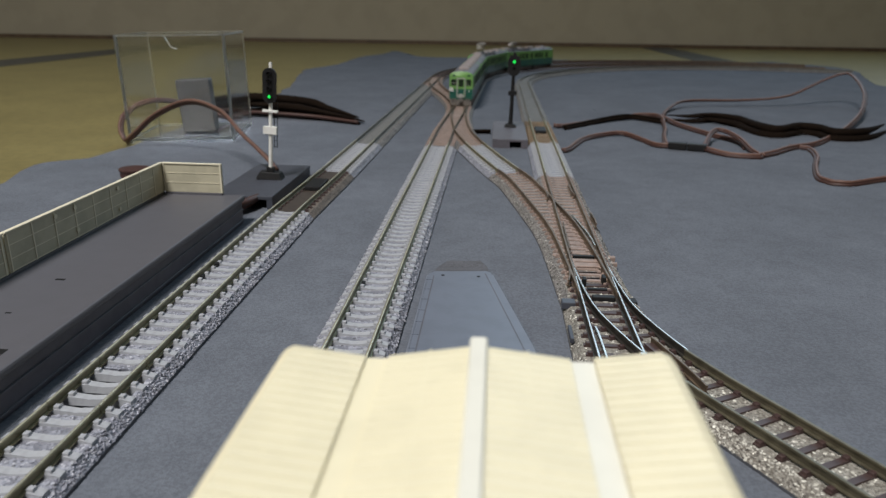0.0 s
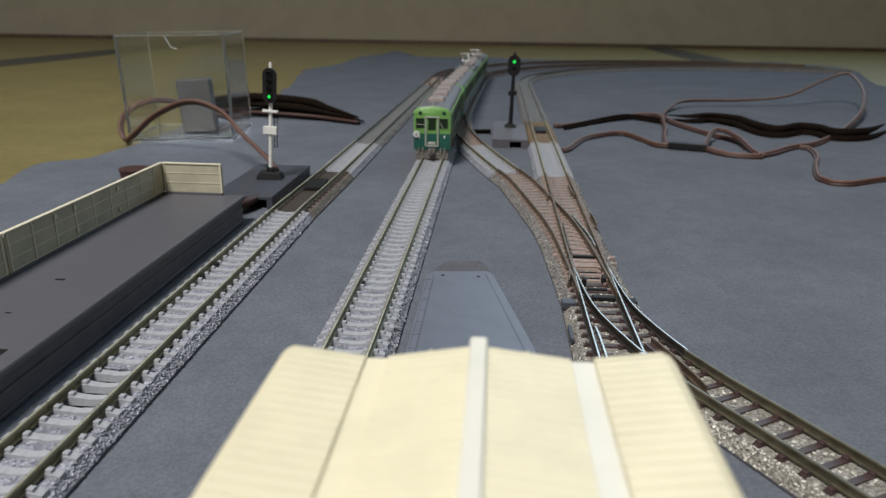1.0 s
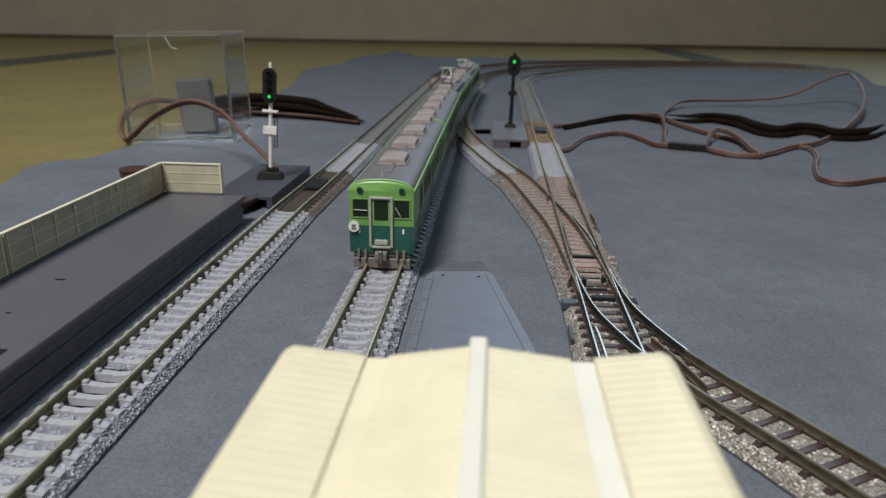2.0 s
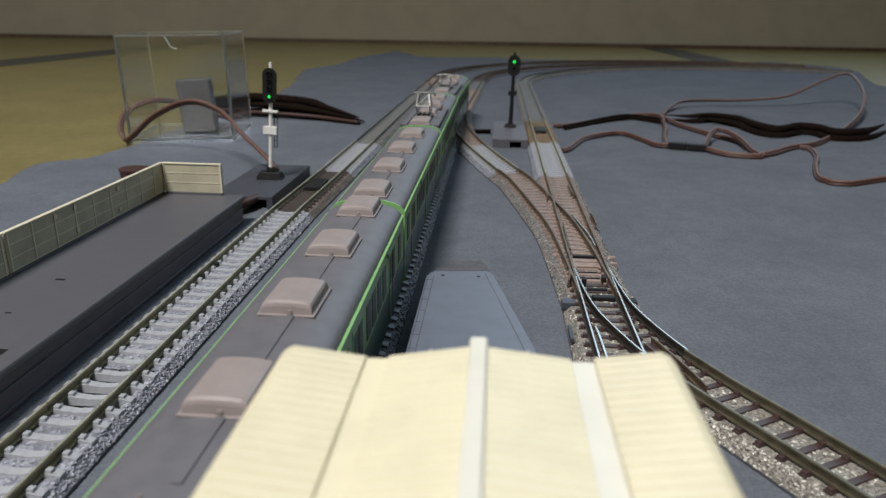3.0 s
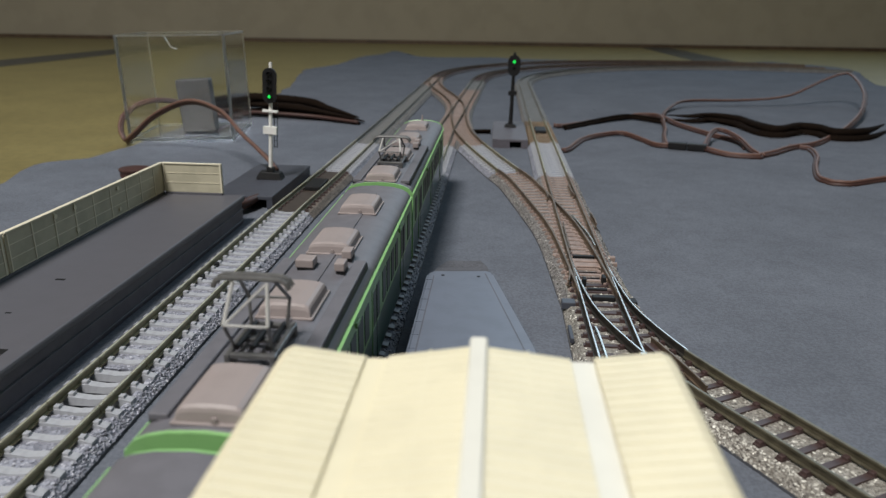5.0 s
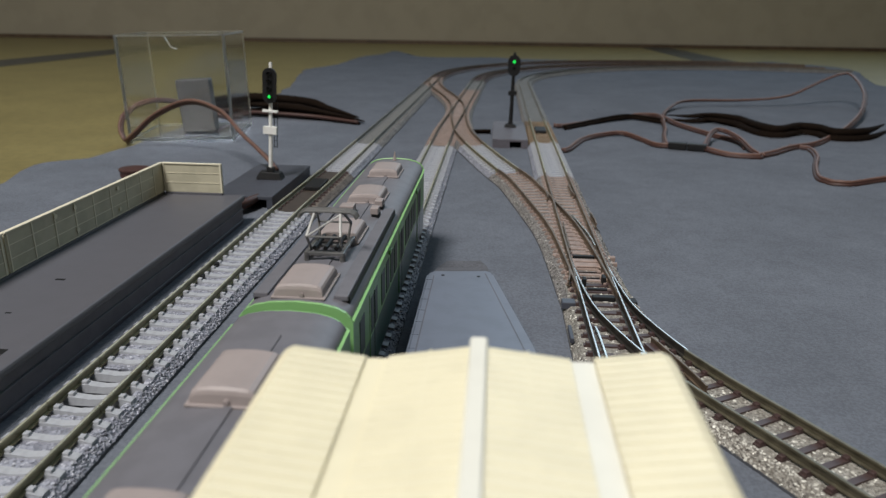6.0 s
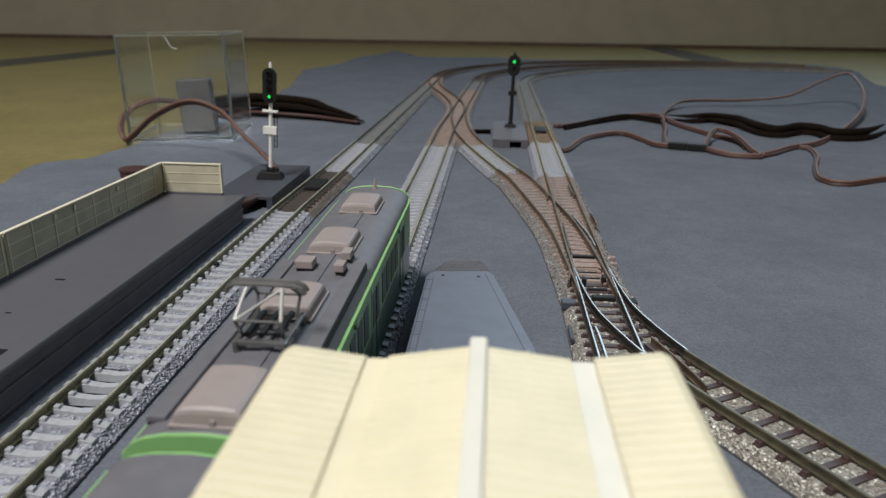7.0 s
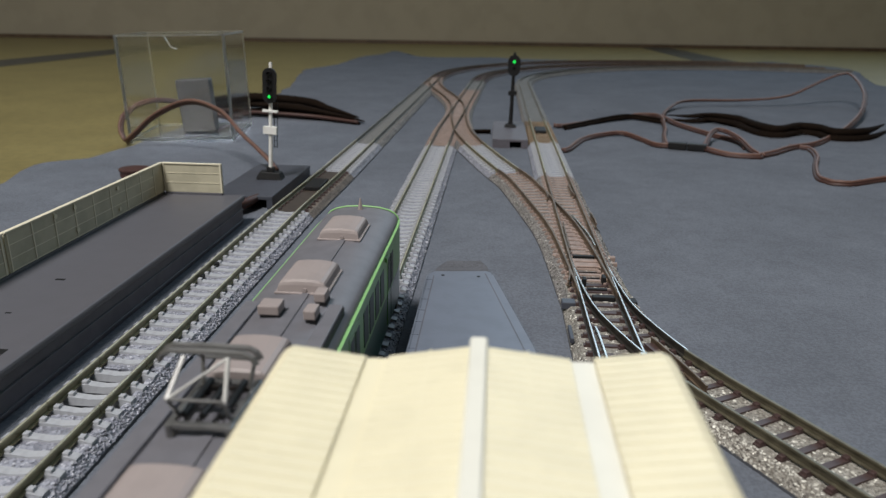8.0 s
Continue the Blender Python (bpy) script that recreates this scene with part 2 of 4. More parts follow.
PATH_RIGHT = turned([735], X_RIGHT, 735, 320, 115)

# ---- the room ----
def plain(name, cx, cy, cz, sx, sy, sz, material, label, category):
    bm = bmesh.new()
    box(bm, 0, 0, 0, sx, sy, sz)
    ob = part(name, bm, material)
    put(ob, cx, cy, cz)
    return tagged(ob, label, category, kind="structure")


def build_room():
    floor = plain("floor", 400, -250, -20, 3400, 4000, 30, M_HERI, "wooden sub-floor under the tatami mats", "floor")
    xs = [-1225, -617, 402, 1373, 2000]
    for i in range(4):
        for y0, y1 in ((-2190, -101), (-99, 1765 + 0.08 * (xs[i] + xs[i + 1]) / 2)):
            bm = bmesh.new()
            box(bm, (xs[i] + xs[i + 1]) / 2, (y0 + y1) / 2, -3.2, xs[i + 1] - xs[i] - 2, y1 - y0, 3.6, 1.0)
            m = part("tatami_mat", bm, M_TATAMI, floor)
            m.matrix_parent_inverse = floor.matrix_basis.inverted()
            for x in (xs[i] + 18, xs[i + 1] - 18):
                bm = bmesh.new()
                box(bm, x, (y0 + y1) / 2, -1.2, 34, y1 - y0 - 1, 0.8, 0.2)
                part("border", bm, M_HERI, m, "dark cloth border of the mat")
    turn = Matrix.Translation((400 * MM, 1772 * MM, 0)) @ pose(0, 0, 0, 0, 0, 4.6)

    def on_north(ob, u, v, z):
        ob.matrix_basis = turn @ pose(u * MM, v * MM, z * MM)

    for k, (u, z, su, sz) in enumerate(((-1075, 1200, 1350, 2480), (1425, 1200, 650, 2480), (350, 305, 1500, 690), (350, 2095, 1500, 690))):
        on_north(plain(f"wall_north_{k + 1}", 0, 0, 0, su, 80, sz, M_WALL, "beige plastered wall round the window", "wall"), u, 40, z)
    w = tagged(new("window_1"), "wide window with a pale wooden frame", "window", kind="structure")
    on_north(w, 350, 55, 1200)
    for name, u, z, su, sz in (("window_frame", -735, 0, 30, 1100), ("window_frame", 735, 0, 30, 1100), ("window_frame", 0, 535, 1440, 30), ("window_sill", 0, -535, 1440, 30),
                               ("window_frame", 0, 0, 40, 1040)):
        bm = bmesh.new()
        box(bm, u, 0, z, su, 40, sz, 2)
        part(name, bm, M_WHITE, w)
    plain("wall_south", 400, -2230, 1200, 3500, 80, 2480, M_WALL, "beige plastered wall", "wall")
    plain("wall_west", -1270, -200, 1200, 80, 3980, 2480, M_WALL, "beige plastered wall", "wall")
    plain("wall_east", 2040, -185, 1200, 80, 4160, 2480, M_WALL, "beige plastered wall", "wall")
    plain("ceiling", 400, -200, 2470, 3600, 4200, 60, M_CEIL, "pale board ceiling", "ceiling")
    board = plain("baseboard", 400, 1767, 2, 3300, 9, 9, M_BASEBOARD, "thin dark wooden baseboard strip", "baseboard")
    on_north(board, 0, -5, 2)
    plain("corner_post", -1216, 1625, 1200, 20, 48, 2400, M_BASEBOARD, "dark wooden corner post", "post")
    ob = tagged(new("pendant_light"), "round white pendant ceiling light", "ceiling light")
    put(ob, -340, -480, 1340)
    bm = bmesh.new()
    bmesh.ops.create_cone(bm, cap_ends=True, segments=48, radius1=300, radius2=240, depth=50)
    part("shade", bm, M_WHITE, ob)
    bm = bmesh.new()
    rod(bm, (0, 0, 25), (0, 0, 1099), 8, 12)
    part("stem", bm, M_WHITE, ob)


def build_cloth():
    """The grey felt sheet: uneven edge, low creases near its rim and a few soft swells."""
    left = [(-181, 280), (-189, 317), (-174, 333), (-170, 361), (-163, 500), (-169, 658), (-190, 780), (-211, 911), (-192, 1000),
            (-193, 1188), (-170, 1270), (-164, 1381)]
    far = [(-98, 1222), (0, 1226), (140, 1214), (330, 1246), (500, 1250)]
    right = [(557, 1137), (497, 949), (470, 850), (500, 700), (640, 500), (660, 300), (660, -500)]
    outline = [(-205, -500), (-200, 0), (-186, 200)] + left + far + right
    pts = spline([(x, y) for x, y in outline], 14)
    bm = bmesh.new()
    rng = random.Random(4)
    n = len(pts)
    c = Vector((150, 450, 0))
    rings = []
    for f in (1.0, 0.985, 0.97, 0.94, 0.88, 0.8, 0.7, 0.6, 0.5, 0.38, 0.26, 0.14):
        ring = []
        for i, p in enumerate(pts):
            q = c + (p - c) * f
            z = -0.4 if f < 0.99 else -0.9
            if 0.9 < f < 0.99:
                z += 3.2 * max(0.0, noise.noise(Vector((q.x * 0.02, q.y * 0.02, 2.0))))
            ring.append(bm.verts.new((q.x + (rng.uniform(-2, 2) if f == 1.0 else 0), q.y, z)))
        rings.append(ring)
    for a, b in zip(rings, rings[1:]):
        for i in range(n):
            bm.faces.new((a[i], a[(i + 1) % n], b[(i + 1) % n], b[i]))
    bm.faces.new(rings[-1])
    ob = part("ground", bm, M_CLOTH, None, smooth=True)
    put(ob, 0, 0, 0.4)
    return tagged(ob, "blue-grey felt sheet spread over the tatami", "cloth", kind="structure")


build_room()
build_cloth()

# ---- track ----
SLEEPER = {}


def sleeper_mesh(kind):
    """One sleeper with its four rail chairs."""
    if kind in SLEEPER:
        return SLEEPER[kind]
    bm = bmesh.new()
    w = 2.1 if kind == "pale" else 1.65
    secs = [(-7.9, 2.9), (-6.0, 3.35), (-3.6, 3.25), (0, 2.9), (3.6, 3.25), (6.0, 3.35), (7.9, 2.9)]
    if kind != "pale":
        secs = [(x * 0.87, 3.0) for x, z in secs]
    rows = []
    for x, z in secs:
        rows.append([bm.verts.new((x, -w / 2, 1.6)), bm.verts.new((x, -w / 2 + 0.2, z)), bm.verts.new((x, w / 2 - 0.2, z)), bm.verts.new((x, w / 2, 1.6))])
    for a, b in zip(rows, rows[1:]):
        for j in range(3):
            bm.faces.new((a[j], a[j + 1], b[j + 1], b[j]))
    bm.faces.new(rows[0])
    bm.faces.new(rows[-1])
    for x in (-5.95, -3.75, 3.75, 5.95):
        box(bm, x, 0, 3.5 if kind == "pale" else 3.2, 1.2, 1.25, 0.65, 0.12, None, 0.85)
    me = bpy.data.meshes.new("sleeper")
    bmesh.ops.recalc_face_normals(bm, faces=bm.faces)
    bmesh.ops.scale(bm, vec=(MM, MM, MM), verts=bm.verts)
    bm.to_mesh(me)
    bm.free()
    me.materials.append({"pale": M_CONCRETE, "brown": M_BROWN, "pink": M_PINK, "amber": M_AMBER, "dusty": M_DUSTY}[kind])
    SLEEPER[kind] = me
    return me


ROADBED = [(-9.25, 0.1), (-9.25, 0.7), (-7.5, 2.6), (7.5, 2.6), (9.25, 0.7), (9.25, 0.1)]
RAIL = [(-0.62, 3.1), (-0.62, 3.35), (-0.13, 3.45), (-0.13, 4.4), (-0.34, 4.5), (-0.34, 4.88), (-0.24, 5.0), (0.24, 5.0), (0.34, 4.88),
        (0.34, 4.5), (0.13, 4.4), (0.13, 3.45), (0.62, 3.35), (0.62, 3.1)]


def offset(path, d):
    out = []
    for i, p in enumerate(path):
        t = Vector(path[min(i + 1, len(path) - 1)]) - Vector(path[max(i - 1, 0)])
        t.normalize()
        out.append(Vector((p[0] + t.y * d, p[1] - t.x * d, 0)))
    return out


def cut(line, y0, y1):
    """The stretch of a line between two distances."""
    n = max(2, int((y1 - y0) / 8))
    ys = [y0 + (y1 - y0) * k / n for k in range(n + 1)]
    return [Vector((line(y), y, 0)) for y in ys]


def track(path, kind, bed, label, rails=True, single=True, start=2.5, rail_off=(-4.85, 4.85), lift=0.0, pitch=4.55, stones=0, metals=None, sunk=1.0, clips=()):
    root = tagged(new("railway_track"), label, "railway track", group="model railway tracks")
    a = path[0]
    root.matrix_basis = pose(a[0] * MM, a[1] * MM, lift * MM)
    local = [Vector((p[0] - a[0], p[1] - a[1], 0)) for p in path]
    bm = bmesh.new()
    sweep(bm, local, ROADBED if sunk == 1.0 else ROADBED[:3] + [(-6.7, 2.6), (-6.5, 0.9), (6.5, 0.9), (6.7, 2.6)] + ROADBED[3:])
    part("roadbed", bm, bed, root)
    if sunk < 1.0:
        bm = bmesh.new()
        box(bm, 0, local[-1].y / 2, 0.85, 12.6, local[-1].y - 0.4, 0.3)
        part("hollow_floor", bm, M_BASE_GREY, root, "dark open track bed")
    bm = bmesh.new()
    sweep(bm, local, [(-9.3, 0.0), (-9.3, 0.62), (-9.0, 0.66), (9.0, 0.66), (9.3, 0.62), (9.3, 0.0)])
    part("base_edge", bm, M_BASE_GREY, root, "dark grey plastic base edge")
    if rails:
        for d in rail_off:
            bm = bmesh.new()
            sweep(bm, offset(local, d), RAIL)
            m = metals[rail_off.index(d)] if metals else M_RAIL_DUSTY if kind == "dusty" else M_RAIL
            r = part("rail", bm, M_RAIL_DARK if m == M_STEEL else m, root)
            if m not in (M_RAIL_BROWN, M_RAIL_DUSTY, M_RAIL_OLIVE):
                bm = bmesh.new()
                w = 0.21 if m == M_STEEL else 0.19
                sweep(bm, offset(local, d), [(-w, 4.9), (-w, 5.02), (0.06 - w, 5.05), (w - 0.06, 5.05), (w, 5.02), (w, 4.9)])
                part("polished_top", bm, M_STEEL if m == M_STEEL else M_POLISH, r, "bright worn rail top")
    for u, y in clips:
        bm = bmesh.new()
        box(bm, u, y - a[1], 3.35, 0.9, 1.7, 1.2, 0.15)
        part("rail_clip", bm, M_BLACK, root, "black clip beside the rail")
    if kind == "brown" and bed == M_BED_BROWN:
        bm = bmesh.new()
        sweep(bm, local, [(-3.6, 2.4), (-3.6, 3.02), (3.6, 3.02), (3.6, 2.4)])
        part("sensor_plate", bm, M_PLATE, root, "flat dark brown plate between the rails")
    places = along(local, pitch, start)
    if single:
        for x, y, h in places:
            ob = new("sleeper", sleeper_mesh(kind))
            ob.parent = root
            ob.matrix_basis = pose(x * MM, y * MM, 0, 0, 0, h)
    else:
        bm = bmesh.new()
        for x, y, h in places:
            m = Matrix.Rotation(radians(h), 4, "Z")
            box(bm, x, y, 2.85, 15.8, 2.0, 0.7, 0, m)
        tagged(part("sleeper_strip", bm, {"pale": M_CONCRETE, "brown": M_BROWN, "pink": M_PINK, "amber": M_AMBER, "dusty": M_DUSTY}[kind], root), kind="stuff")
    if stones:
        fine = bed != M_BALLAST
        tagged(pebbles(local, stones * (2 if fine else 1), root, M_STONE_BROWN if bed == M_BALLAST_BROWN else M_STONE_DUST if fine else M_STONE, (0.14, 0.3) if fine else (0.16, 0.34), sunk == 1.0), kind="stuff")
    return root


def pebbles(local, count, root, material, sizes, between):
    """Loose ballast stones on the shoulders and between the sleepers."""
    rng = random.Random(len(local) * 7 + count)
    cum = [0.0]
    for a, b in zip(local, local[1:]):
        cum.append(cum[-1] + (b - a).length)
    base = [(-1, -1, -1), (1, -1, -1), (1, 1, -1), (-1, 1, -1), (-1, -1, 1), (1, -1, 1), (1, 1, 1), (-1, 1, 1)]
    faces = [(0, 3, 2, 1), (4, 5, 6, 7), (0, 1, 5, 4), (1, 2, 6, 5), (2, 3, 7, 6), (3, 0, 4, 7)]
    vs, fs = [], []
    for _ in range(count):
        d = rng.uniform(0, cum[-1])
        i = max(k for k in range(len(cum)) if cum[k] <= d)
        i = min(i, len(local) - 2)
        t = (local[i + 1] - local[i]).normalized()
        p = local[i] + t * (d - cum[i])
        n = Vector((t.y, -t.x, 0))
        k = rng.random() * (1.0 if between else 0.62)
        if k < 0.42:
            u = rng.uniform(6.9, 9.25)
        elif k < 0.62:
            u = -rng.uniform(6.9, 9.25)
        elif k < 0.9:
            u = rng.uniform(-3.6, 3.6)
        else:
            u = rng.choice((-1, 1)) * rng.uniform(5.9, 7.4)
        z = 2.58 if abs(u) < 7.5 else 2.6 - (abs(u) - 7.5) * 1.08
        r = rng.uniform(*sizes)
        rot = Euler((rng.uniform(-0.35, 0.35), rng.uniform(-0.35, 0.35) + max(0.0, abs(u) - 7.7) * math.copysign(0.6, u), rng.uniform(0, 6))).to_matrix()
        q = p + n * u + Vector((0, 0, z))
        o = len(vs)
        for b in base:
            w = rot @ Vector((b[0] * r * rng.uniform(0.6, 1.1), b[1] * r * rng.uniform(0.6, 1.1), b[2] * r * rng.uniform(0.22, 0.45)))
            vs.append(((q + w) * MM)[:])
        fs += [tuple(o + k for k in f) for f in faces]
    me = bpy.data.meshes.new("loose_ballast")
    me.from_pydata(vs, [], fs)
    me.materials.append(material)
    ob = new("loose_ballast", me)
    ob.parent = root
    return ob


def build_tracks():
    grey = "grey ballasted model track with pale concrete sleepers"
    track(cut(left_x, -60, 104.5), "pale", M_BALLAST, grey, stones=5200)
    track(cut(left_x, 104.7, 121.8), "pale", M_BALLAST, "open track joint with hollow beds between pale sleepers", sunk=0.45, start=1.2, stones=420)
    track(cut(left_x, 122, 239.5), "pale", M_BALLAST, grey, stones=4600, clips=((-3.9, 172), (-3.9, 182)))
    track(cut(left_x, 239.8, 306), "brown", M_BED_BROWN, "short sensor track with brown sleepers and a black pad")
    track(cut(left_x, 306.3, 381), "pale", M_BALLAST, grey, stones=160)
    track(cut(left_x, 381.3, 708), "dusty", M_DUST, grey)
    track(cut(left_x, 708.3, 795), "pink", M_DUST, "dusty brown turnout of the outer track", metals=(M_RAIL_BROWN, M_RAIL_BROWN), single=False)
    track(PATH_LEFT, "brown", M_BROWN, "curved dark brown model track", single=False, metals=(M_RAIL_BROWN, M_RAIL_BROWN))
    track(cut(mid_x, -60, 167.5), "pale", M_BALLAST, grey, stones=3200)
    track(cut(mid_x, 167.8, 379.5), "pale", M_BALLAST, grey, stones=1700, clips=((-3.8, 172),))
    track(cut(mid_x, 379.8, 670), "pink", M_DUST, "dusty brown turnout in the middle track", metals=(M_RAIL_BROWN, M_RAIL_BROWN), single=False)
    track(cut(mid_x, 670.3, 760), "dusty", M_DUST, grey, single=False)
    track(PATH_MID, "brown", M_BROWN, "curved dark brown model track", single=False, metals=(M_RAIL_BROWN, M_RAIL_BROWN))
    track(cut(right_x, -60, 180), "brown", M_BALLAST_BROWN, "turnout with brown sleepers and speckled ballast", stones=1500,
          metals=(M_STEEL, M_STEEL))
    track(cut(right_x, 180.3, 311), "pink", M_DUST, "dusty brown turnout of the inner track", metals=(M_RAIL_BROWN, M_RAIL_BROWN), stones=700)
    track(cut(right_x, 311.3, 397), "pale", M_BALLAST, grey)
    track(cut(right_x, 397.3, 478), "amber", M_AMBER, "amber sensor track beside the signal", single=False)
    track(cut(right_x, 478.3, 735), "dusty", M_DUST, grey, single=False)
    track(PATH_RIGHT, "dusty", M_DUST, "curved grey ballasted track", single=False)
    low = -0.06
    link = spline([(3.6, 560), (4.2, 496), (9.0, 437), (13.2, 410), (18.6, 384)], 6)
    track(link, "pink", M_DUST, "curved end of a dusty brown turnout", metals=(M_RAIL_BROWN, M_RAIL_BROWN), lift=low)
    link = spline([(18.6, 384), (24.6, 360), (30.6, 337), (36.2, 317)], 6)
    track(link, "pale", M_BALLAST, "short curved track with pale sleepers", lift=low, stones=500)
    link = spline([(36.2, 317), (41.3, 300), (49.0, 258), (54.2, 223), (57.5, 168)], 6)
    track(link, "pink", M_DUST, "curved branch of the dusty brown turnout", metals=(M_RAIL_BROWN, M_RAIL_BROWN), lift=low, stones=800)
    link = spline([(-36.4, 780), (-33.2, 728), (-23, 668), (-8.5, 604), (0.2, 550), (2.4, 490)], 8)
    track(link, "pink", M_DUST, "dusty brown crossover track between two lines", metals=(M_RAIL_BROWN, M_RAIL_BROWN), lift=low, single=False)
    link = spline([(57.5, 205), (57.7, 190), (58.4, 176), (59.6, 163), (61.5, 154), (64.9, 143), (67.3, 136.5)], 4)
    track(link, "brown", M_BALLAST_BROWN, "diverging rails of the turnout on brown sleepers", lift=low, stones=300, metals=(M_STEEL, M_STEEL))
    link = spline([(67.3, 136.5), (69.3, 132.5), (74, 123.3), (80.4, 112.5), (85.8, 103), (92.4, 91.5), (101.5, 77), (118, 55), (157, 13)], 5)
    track(link, "brown", M_BALLAST_BROWN, "curving brown-sleepered track with speckled ballast", lift=low, stones=2600, metals=(M_RAIL_OLIVE, M_RAIL_OLIVE), rail_off=(-4.6, 4.6))


build_tracks()

# ---- platforms ----
def build_side_platform():
    root = tagged(new("side_platform"), "dark grey plastic side platform with a low cream fence", "platform")
    put(root, -57, -60, 0)
    bm = bmesh.new()
    box(bm, -14.8, 147.2, 9.0, 29.6, 294.5, 2.0, 0.6)
    part("deck", bm, M_PLATFORM, root)
    bm = bmesh.new()
    box(bm, -15, 147, 4.0, 28, 293, 8.0, 0.2)
    part("side_wall", bm, M_PLATFORM_SIDE, root)
    for z in (1.2, 5.2):
        bm = bmesh.new()
        box(bm, -0.9, 147, z, 0.7, 292, 0.6, 0.1)
        part("ledge", bm, M_PLATFORM_SIDE, root)
    for x, y, w, d in ((-28.7, 146.8, 1.7, 291.6), (-17.7, 293.3, 20.2, 1.7)):
        bm = bmesh.new()
        box(bm, x, y, 10.33, w, d, 0.74, 0.1)
        part("curb", bm, M_PLATFORM, root, "low moulded curb under the fence")
    for x, y, w, d in ((-15.6, 209.8, 2.2, 0.8), (-15.1, 190.1, 1.2, 0.5), (-4.9, 172.5, 1.8, 3.2)):
        bm = bmesh.new()
        box(bm, x, y, 10.02, w, d, 0.1)
        part("slot", bm, M_BLACK, root, "dark moulded slot")


def fence_bars(root, length, pitch, first):
    n = int((length - first) / pitch) + 1
    for k in range(n):
        bm = bmesh.new()
        box(bm, 0.44, first + k * pitch, 4.95, 0.16, 0.5, 9.8)
        part("post", bm, M_CREAM_WALL, root)
    for k in range(n - 1):
        for z in (0.35, 3.4, 6.8):
            bm = bmesh.new()
            box(bm, 0.42, first + (k + 0.5) * pitch, z, 0.14, pitch - 0.52, 0.24)
            part("bar", bm, M_CREAM_WALL, root)


def build_fence(length, label):
    root = tagged(new("fence"), label, "fence", group="platform fences")
    bm = bmesh.new()
    box(bm, 0, length / 2, 5.05, 0.8, length, 10.1, 0.1)
    part("panel", bm, M_CREAM_PANEL, root)
    bm = bmesh.new()
    box(bm, 0.1, length / 2, 10.1, 1.2, length, 0.5, 0.12)
    part("top_rail", bm, M_CREAM_WALL, root)
    return root


def build_fences():
    a = build_fence(83, "low cream plastic platform fence in square panels")
    put(a, -85.6, 150.3, 10.7)
    fence_bars(a, 83, 9.35, 1)
    for y, z in ((20, 8.6), (29, 8.6), (29, 2.2), (52, 8.5), (52, 2.0)):
        bm = bmesh.new()
        rod(bm, (0.3, y, z), (0.75, y, z), 0.7, 10)
        part("ejector_mark", bm, M_CREAM_WALL, a)
    b = build_fence(208, "low cream plastic platform fence in square panels")
    put(b, -85.6, -58.2, 10.7)
    fence_bars(b, 208, 9.35, 1.5)
    g = build_fence(21.0, "short cream end fence of the platform")
    put(g, -85.2, 233.3, 10.7, 0, 0, -90)
    for z in (3.4, 6.8):
        bm = bmesh.new()
        box(bm, 0.42, 10.5, z, 0.2, 20.4, 0.2)
        part("bar", bm, M_CREAM_WALL, g)
    for y in (0.4, 20.6):
        bm = bmesh.new()
        box(bm, 0.5, y, 4.95, 0.4, 0.6, 9.8, 0.1)
        part("post", bm, M_CREAM_WALL, g)


